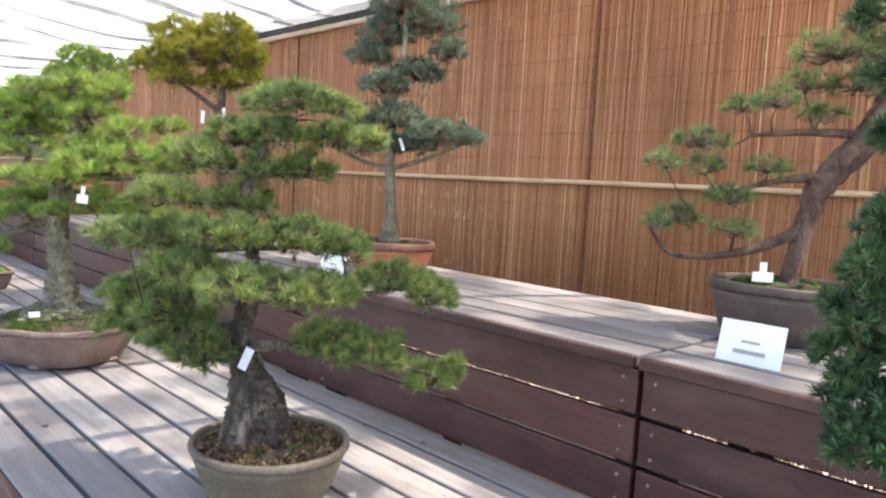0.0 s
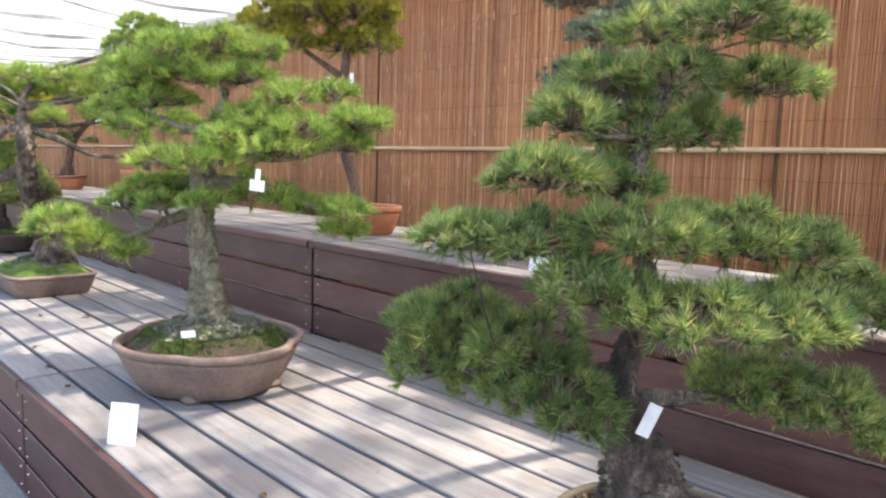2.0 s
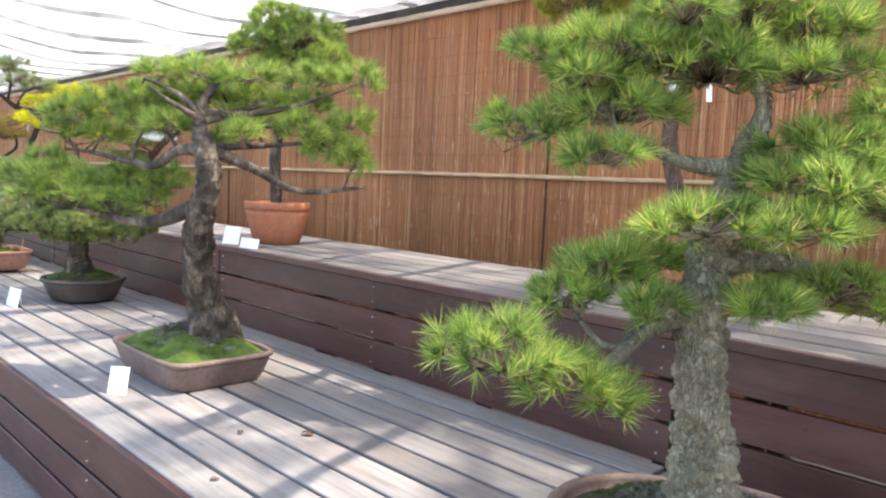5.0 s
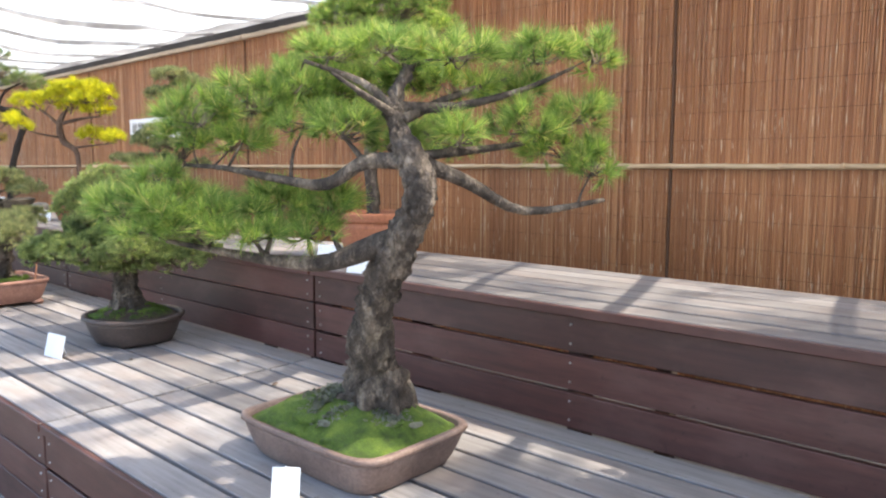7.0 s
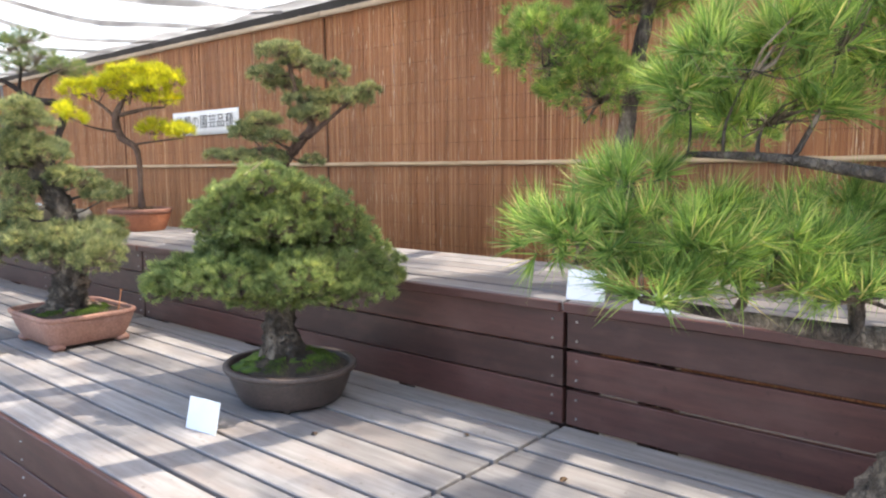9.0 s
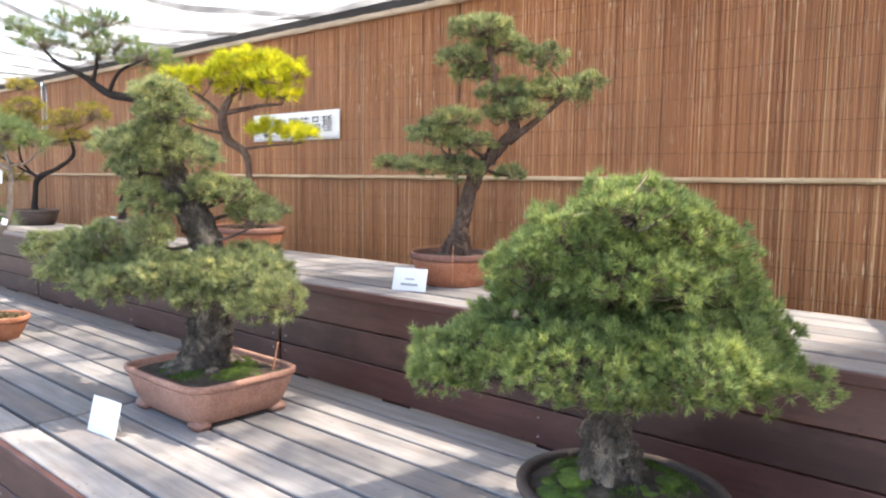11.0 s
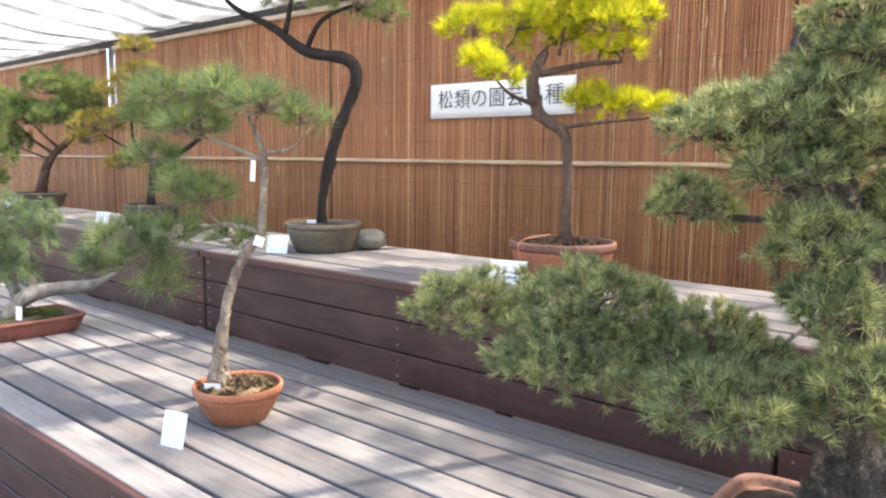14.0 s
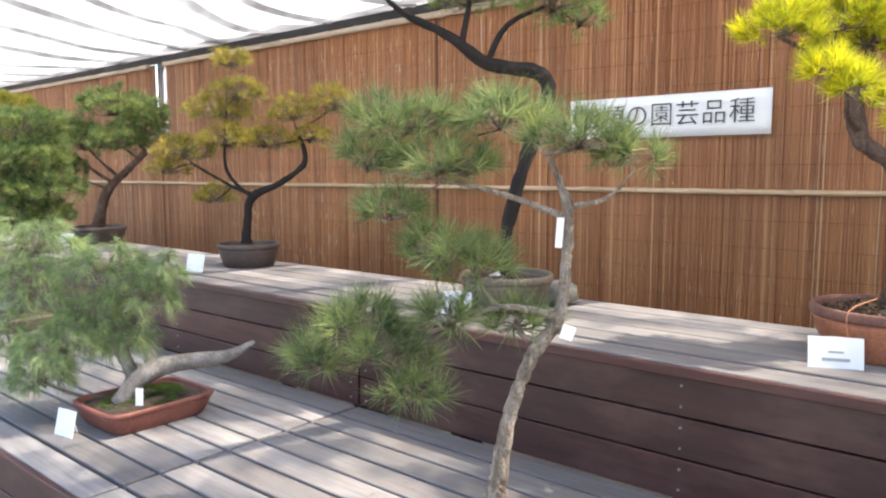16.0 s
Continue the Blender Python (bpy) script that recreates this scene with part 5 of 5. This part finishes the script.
bonsai(dict(name="cb", wide=0.215, deep=0.215, tall=0.155, base=0.76, lip=0.035, shape="round", pot=TERRA, rim=RUST_RIM, pot_label="round terracotta pot", soil=SOIL, moss=((MOSS, "moss", 6, 0.035, 0.05, 0.8),), stand=Z_HIGH, bark=GREY_BARK, flare=4, leaf=BLUE, needle=0.024, per_tuft=14, blade=0.0022, dense=0.6, shoots=0.3, label="upright blue-green spruce bonsai in a round terracotta pot"),
       (4.32, 1.73, 1.06),
       [(-0.005, -0.005, 0.049, 0.041), (-0.006, -0.006, 0.136, 0.0272), (-0.016, -0.016, 0.352, 0.023), (-0.018, -0.018, 0.62, 0.0188), (0.011, 0.011, 0.913, 0.0134), (0.011, 0.012, 1.148, 0.0093), (0.008, 0.009, 1.329, 0.0053)],
       [(0, 0.02, 1.29, 0.117, 0.09), (-0.03, 0.03, 1.13, 0.167, 0.081), (-0.11, 0, 1, 0.142, 0.071), (0.05, 0.14, 1.06, 0.141, 0.081), (0.13, 0.2, 0.93, 0.092, 0.06), (-0.14, -0.07, 0.89, 0.12, 0.06), (0.01, 0.1, 0.82, 0.142, 0.065), (-0.02, -0.08, 0.74, 0.122, 0.058), (-0.12, -0.13, 0.57, 0.097, 0.059), (0.02, -0.02, 0.59, 0.144, 0.069), (0.17, 0.11, 0.52, 0.187, 0.064), (0.23, 0.26, 0.52, 0.092, 0.043), (-0.09, -0.14, 0.45, 0.107, 0.043), (0.02, 0.05, 0.47, 0.147, 0.044)],
       [[(-0.012, -0.012, 0.353, 0.0136), (-0.111, -0.116, 0.385, 0.0095), (-0.197, -0.206, 0.44, 0.0054)], [(-0.012, -0.013, 0.358, 0.0135), (0.113, 0.118, 0.417, 0.0095), (0.259, 0.27, 0.523, 0.0054)], [(0.007, 0.008, 0.861, 0.0107), (0.091, 0.095, 0.762, 0.008), (0.075, 0.079, 0.681, 0.0054)]])
bonsai(dict(name="cc", wide=0.20, deep=0.20, tall=0.15, base=0.78, lip=0.03, shape="round", pot=TERRA, pot_label="round terracotta pot", soil=SOIL, stand=Z_HIGH, bark=BROWN_BARK, leaf=LIME, needle=0.035, per_tuft=15, blade=0.0024, label="rounded yellowish-green bonsai in a terracotta pot"),
       (2.85, 1.68, 1.06),
       [(-0.01, -0.011, -0.174, 0.0288), (-0.035, -0.039, 0.112, 0.0286), (-0.092, -0.101, 0.391, 0.0283), (-0.099, -0.108, 0.577, 0.0266), (-0.072, -0.078, 0.762, 0.0218), (-0.12, -0.131, 0.941, 0.0139)],
       [(-0.35, -0.36, 0.95, 0.171, 0.081), (-0.14, -0.26, 1.01, 0.197, 0.091), (-0.03, -0.05, 1.02, 0.2, 0.099), (0.03, 0.01, 0.87, 0.139, 0.093), (-0.13, -0.09, 0.84, 0.119, 0.069), (-0.21, -0.34, 0.84, 0.137, 0.067), (0.11, 0.03, 1, 0.085, 0.079), (-0.25, -0.27, 1.11, 0.185, 0.08), (-0.05, -0.08, 1.15, 0.184, 0.08)],
       [[(-0.085, -0.093, 0.67, 0.0187), (-0.202, -0.221, 0.785, 0.0124), (-0.329, -0.36, 0.899, 0.0062)]])
bonsai(dict(name="t", wide=0.205, deep=0.205, tall=0.26, base=0.70, lip=0.05, shape="round", pot=TERRA, pot_label="tall plain orange terracotta flowerpot", soil=SOIL, stand=Z_HIGH, bark=BARK, leaf=BRIGHT, needle=0.045, per_tuft=15, blade=0.0026, label="young green pine in a tall orange terracotta flowerpot"),
       (0.055, 1.63, 1.15),
       [(-0.008, -0.008, 0.073, 0.0338), (-0.016, -0.016, 0.315, 0.0317), (0.013, 0.013, 0.611, 0.0278), (0.05, 0.049, 0.868, 0.0222), (0.081, 0.08, 1.086, 0.0129)],
       [(0.06, 0.1, 1.06, 0.259, 0.133), (0.01, -0.03, 1.15, 0.175, 0.088), (0.27, 0.19, 0.92, 0.146, 0.087), (-0.03, 0.08, 0.88, 0.225, 0.105), (0.27, 0.2, 0.38, 0.203, 0.111), (-0.06, -0.15, 0.99, 0.167, 0.087), (-0.19, -0.24, 0.67, 0.221, 0.125), (-0.07, -0.11, 0.53, 0.222, 0.118)],
       [[(0.013, 0.013, 0.647, 0.0167), (0.12, 0.119, 0.489, 0.013), (0.227, 0.226, 0.403, 0.0075)]])
bonsai(dict(name="y", wide=0.235, deep=0.235, tall=0.17, base=0.76, lip=0.035, shape="round", pot=TERRA, rim=RUST_RIM, pot_label="round terracotta pot with darker rim", soil=SOIL, moss=((CHIP, "bark_chips", 0, 0.03, 0.0, 1.0),), wire=(4.4,), stand=Z_HIGH, bark=BROWN_BARK, flare=4, leaf=YELLOW, needle=0.065, per_tuft=18, blade=0.0028, rise=0.9, spread=0.65, label="golden yellow pine bonsai with bent brown trunk in a terracotta pot"),
       (-4.157, 1.81, 1.07),
       [(0.009, 0.008, 0.044, 0.0251), (0.008, 0.007, 0.113, 0.0205), (0.009, 0.008, 0.272, 0.0181), (-0.005, -0.004, 0.473, 0.0224), (-0.091, -0.078, 0.57, 0.0268), (-0.115, -0.1, 0.712, 0.0266), (-0.075, -0.065, 0.831, 0.0176)],
       [(-0.28, -0.31, 0.92, 0.129, 0.06), (-0.17, -0.14, 0.95, 0.154, 0.07), (-0.07, 0.04, 1, 0.157, 0.072), (0.14, 0.04, 0.94, 0.15, 0.069), (0.24, 0.19, 0.98, 0.091, 0.061), (0.14, 0.16, 0.85, 0.134, 0.045), (-0.05, -0.44, 0.7, 0.087, 0.06), (-0.12, -0.47, 0.75, 0.072, 0.044), (0.03, 0.12, 0.62, 0.114, 0.068), (0.16, 0.26, 0.61, 0.119, 0.051), (0.34, 0.21, 0.59, 0.096, 0.033), (-0.12, 0.05, 0.91, 0.16, 0.06), (-0.01, 0.06, 1.05, 0.244, 0.058)],
       [[(-0.092, -0.08, 0.734, 0.0177), (0.056, 0.049, 0.779, 0.0133), (0.173, 0.15, 0.792, 0.0066)], [(-0.034, -0.03, 0.505, 0.0112), (0.083, 0.072, 0.529, 0.0078), (0.268, 0.232, 0.554, 0.0045)], [(-0.112, -0.097, 0.712, 0.0155), (-0.212, -0.184, 0.829, 0.0099), (-0.314, -0.272, 0.902, 0.0055)], [(-0.097, -0.084, 0.603, 0.0111), (-0.096, -0.282, 0.632, 0.0074), (-0.069, -0.43, 0.679, 0.004)]])
bonsai(dict(name="i", wide=0.215, deep=0.215, tall=0.16, base=0.76, lip=0.03, shape="round", pot=OLIVE_POT, pot_label="round dark grey-brown clay pot", soil=SOIL, wire=(4.2,), stand=Z_HIGH, bark=BLACK_BARK, leaf=GREEN, needle=0.070, per_tuft=10, blade=0.0018, dense=0.9, shoots=0.35, spread=0.8, label="sparse pine bonsai with black twisted trunk in a dark pot"),
       (-5.645, 1.71, 1.06),
       [(-0.01, -0.008, 0.045, 0.0262), (-0.006, -0.005, 0.146, 0.0224), (0.018, 0.015, 0.314, 0.0298), (0.076, 0.063, 0.575, 0.0297), (0.137, 0.114, 0.779, 0.0315), (0.112, 0.093, 0.906, 0.0314), (-0.069, -0.058, 0.956, 0.0277), (-0.21, -0.175, 1.08, 0.0203), (-0.37, -0.308, 1.185, 0.0129), (-0.467, -0.389, 1.326, 0.0073)],
       [(-0.45, -0.36, 1.33, 0.22, 0.088), (-0.28, -0.14, 1.42, 0.193, 0.074), (0.06, -0.06, 1.29, 0.188, 0.072), (0.14, 0.14, 1.22, 0.192, 0.088), (-0.5, -0.5, 1.42, 0.13, 0.058), (-0.17, -0.08, 1.24, 0.163, 0.059), (0.2, 0.27, 1.17, 0.127, 0.09), (-0.33, -0.27, 1.49, 0.147, 0.066), (0.01, -0.11, 1.46, 0.18, 0.072)],
       [[(-0.069, -0.058, 0.956, 0.0166), (-0.003, -0.003, 1.121, 0.0129), (0.153, 0.127, 1.215, 0.0073)], [(-0.16, -0.133, 1.027, 0.0166), (-0.129, -0.107, 1.263, 0.011), (-0.156, -0.13, 1.406, 0.0055)]])
bonsai(dict(name="l", wide=0.205, deep=0.205, tall=0.15, base=0.80, lip=0.03, shape="round", pot=DARK_POT, pot_label="round dark clay pot", soil=SOIL, stand=Z_HIGH, bark=BLACK_BARK, leaf=OCHRE, needle=0.055, per_tuft=11, blade=0.0022, dense=0.8, shoots=0.4, label="yellowish pine bonsai with dark forked trunk in a dark pot"),
       (-7.84, 1.87, 1.05),
       [(-0.012, -0.01, 0.036, 0.0302), (-0.004, -0.003, 0.15, 0.0244), (0.023, 0.02, 0.318, 0.0262), (0.181, 0.151, 0.423, 0.0187), (0.298, 0.248, 0.56, 0.0168), (0.259, 0.215, 0.762, 0.0111)],
       [(0.01, -0.09, 1.19, 0.145, 0.072), (-0.02, -0.04, 1, 0.199, 0.081), (-0.18, -0.07, 0.88, 0.232, 0.09), (0.28, 0.17, 0.87, 0.169, 0.088), (0.42, 0.39, 0.94, 0.171, 0.097), (-0.29, -0.26, 0.62, 0.2, 0.089), (-0.06, -0.11, 0.69, 0.199, 0.081), (0.07, 0.11, 0.69, 0.202, 0.082), (-0.14, -0.16, 0.32, 0.134, 0.067), (0.35, 0.26, 0.72, 0.133, 0.067), (-0.44, -0.3, 0.51, 0.136, 0.068)],
       [[(0.023, 0.02, 0.318, 0.015), (-0.104, -0.087, 0.505, 0.0112), (-0.096, -0.08, 0.836, 0.0074)], [(0.03, 0.025, 0.337, 0.015), (-0.078, -0.065, 0.393, 0.0112), (-0.275, -0.229, 0.542, 0.0075)]])
bonsai(dict(name="m", wide=0.23, deep=0.23, tall=0.15, base=0.76, lip=0.03, shape="round", pot=DARK_POT, pot_label="round dark clay pot", soil=SOIL, stand=Z_HIGH, bark=BROWN_BARK, leaf=GREEN, needle=0.06, per_tuft=13, blade=0.003, shoots=0.2, label="grey-green pine bonsai with slanting trunk in a dark pot"),
       (-10.13, 1.93, 1.05),
       [(0.01, 0.008, 0.045, 0.0494), (0.03, 0.025, 0.168, 0.0395), (0.083, 0.069, 0.34, 0.0369), (0.201, 0.168, 0.487, 0.027), (0.343, 0.286, 0.657, 0.022)],
       [(0.14, 0.12, 1.04, 0.301, 0.136), (0.27, 0.29, 0.85, 0.226, 0.147), (-0.06, -0.05, 0.75, 0.264, 0.127), (0.23, 0.11, 0.75, 0.261, 0.126), (-0.18, -0.16, 0.51, 0.176, 0.118), (0.31, 0.34, 1, 0.177, 0.128), (-0.25, -0.2, 0.85, 0.264, 0.127)],
       [])
bonsai(dict(name="n", wide=0.23, deep=0.23, tall=0.15, base=0.76, lip=0.03, shape="round", pot=DARK_POT, pot_label="round dark clay pot", soil=SOIL, stand=Z_HIGH, bark=BROWN_BARK, leaf=LIME, needle=0.06, per_tuft=13, blade=0.004, label="yellow-green bonsai in a dark pot at the far end"),
       (-12.4, 1.7, 1.05),
       [(0.37, 0.307, -0.193, 0.0476), (0.416, 0.346, 0.282, 0.0414), (0.464, 0.386, 0.809, 0.0294)],
       [(0.23, 0.3, 1.16, 0.325, 0.118), (0.61, 0.39, 0.97, 0.318, 0.127), (0.77, 0.6, 0.86, 0.292, 0.129), (0.36, 0.36, 0.69, 0.325, 0.142), (0.07, 0.1, 0.93, 0.294, 0.153)],
       [])
bonsai(dict(name="z", wide=0.2, deep=0.2, tall=0.16, base=0.76, lip=0.03, shape="round", pot=DARK_POT, pot_label="round dark clay pot", soil=SOIL, stand=Z_LOW, bark=BARK, leaf=DARK, needle=0.022, per_tuft=16, blade=0.0032, spread=1.0, label="dark green fir bonsai with broad flat needles"),
       (6.74, 0.62, 0.62),
       [(0.05, 0.053, 0.32, 0.0235), (0.032, 0.034, 0.479, 0.0154), (0.009, 0.009, 0.709, 0.0091), (-0.013, -0.014, 0.93, 0.0044)],
       [(-0.02, -0.01, 0.65, 0.054, 0.031), (-0.03, 0.01, 0.58, 0.063, 0.035), (-0.05, 0.05, 0.51, 0.064, 0.035), (-0.02, 0.03, 0.45, 0.064, 0.035), (-0.01, -0, 0.39, 0.063, 0.039), (-0, 0.01, 0.71, 0.054, 0.034), (-0.05, -0.01, 0.99, 0.038, 0.02), (0, -0.04, 0.9, 0.05, 0.024), (-0.01, 0.03, 0.83, 0.054, 0.028), (0.03, 0.06, 0.54, 0.063, 0.047), (0.03, 0.11, 0.4, 0.065, 0.049)],
       [])


# ---------------------------------------------------------------- small things
hang_tag(3.913, 0.455, 1.212, 0.046, 0.034, 42, 5)
hang_tag(3.62, 0.36, 0.70, 0.05, 0.024, 42, -8, stem=False, label="white plant label standing in the moss")
hang_tag(2.80, 1.47, 1.68, 0.022, 0.075, 42, 2, stem=False, label="narrow white tag hanging in the branches")
hang_tag(2.89, 1.56, 1.70, 0.020, 0.080, 42, -4, stem=False, label="narrow white tag hanging in the branches")
hang_tag(5.305, 0.44, 0.86, 0.024, 0.062, 42, 22, FOIL, "crumpled silver foil tag on the trunk", False)
hang_tag(-4.698, 0.575, 1.387, 0.018, 0.075, 42, 4, stem=False, label="white tag tied to the slender trunk")
hang_tag(-4.67, 0.575, 1.137, 0.034, 0.036, 42, 20, stem=False, label="white tag tied to the slender trunk")
hang_tag(-6.64, 0.46, 0.60, 0.032, 0.075, 42, 3, stem=False, label="white tag hanging over the pot rim")
hang_tag(4.40, 1.70, 1.53, 0.016, 0.06, 42, -18, stem=False, label="pale tag hanging in the branches")
hang_tag(6.10, 1.74, 1.125, 0.062, 0.03, 42, 0, label="white plant label standing in the pot")
hang_tag(-5.645, 1.62, 1.085, 0.05, 0.02, 42, 0, stem=False, label="white plant label lying in the pot")
hang_tag(-4.82, 0.465, 0.595, 0.06, 0.022, 42, 0, stem=False, label="white plant label lying on the soil")
b = bmesh.new()
clump(b, (0, 0, 0.055), 0.10, RNG, 0.62)
st = tagged(link("stone", b, STONE), "rounded grey stone on the upper bench", "stone")
st.location = (-5.50, 1.93, Z_HIGH)
b = bmesh.new()
tube(b, [(0, 0, 0, 0.005), (0.012, 0.006, 0.06, 0.004), (0.03, 0.012, 0.14, 0.003)], 6)
stick = tagged(link("stick", b, COPPER), "short reddish stick stuck in the pot soil", "stick")
stick.location = (-2.585, 0.86, Z_LOW + 0.14)


def dry_leaf(x, y, z, size, turn):
    b = bmesh.new()
    n = 8
    rows = []
    for i in range(n + 1):
        f = i / n
        w = size * 0.32 * math.sin(math.pi * f) ** 0.8 + 0.0008
        rows.append([b.verts.new((size * (f - 0.5), k * w, 0.004 + 0.10 * size * k * k + 0.08 * size * math.sin(f * 5))) for k in (-1, 0, 1)])
    for p, q in zip(rows, rows[1:]):
        for k in range(2):
            b.faces.new((p[k], q[k], q[k + 1], p[k + 1]))
    bmesh.ops.solidify(b, geom=b.faces[:], thickness=0.0008)
    o = tagged(link("dry_leaf", b, DRY), "small curled dry brown leaf on the planks", "leaf", "dry leaves")
    o.location, o.rotation_euler = (x, y, z + 0.001), (0, 0, turn)


DRY = mottled("dry_leaf", [(0.3, (0.13, 0.075, 0.04)), (0.8, (0.32, 0.2, 0.11))], 30, 0.8, 0.3)
for x, y in ((5.0, 1.1), (5.25, 1.15), (2.9, 0.12), (2.2, 0.1), (2.55, 0.16), (1.9, 0.35), (2.05, 0.52), (3.2, 0.1), (-0.62, 0.62), (0.25, 0.85), (-0.2, 0.95), (4.4, 0.2)):
    dry_leaf(x, y, Z_LOW, RNG.uniform(0.02, 0.045), RNG.uniform(0, 6.28))
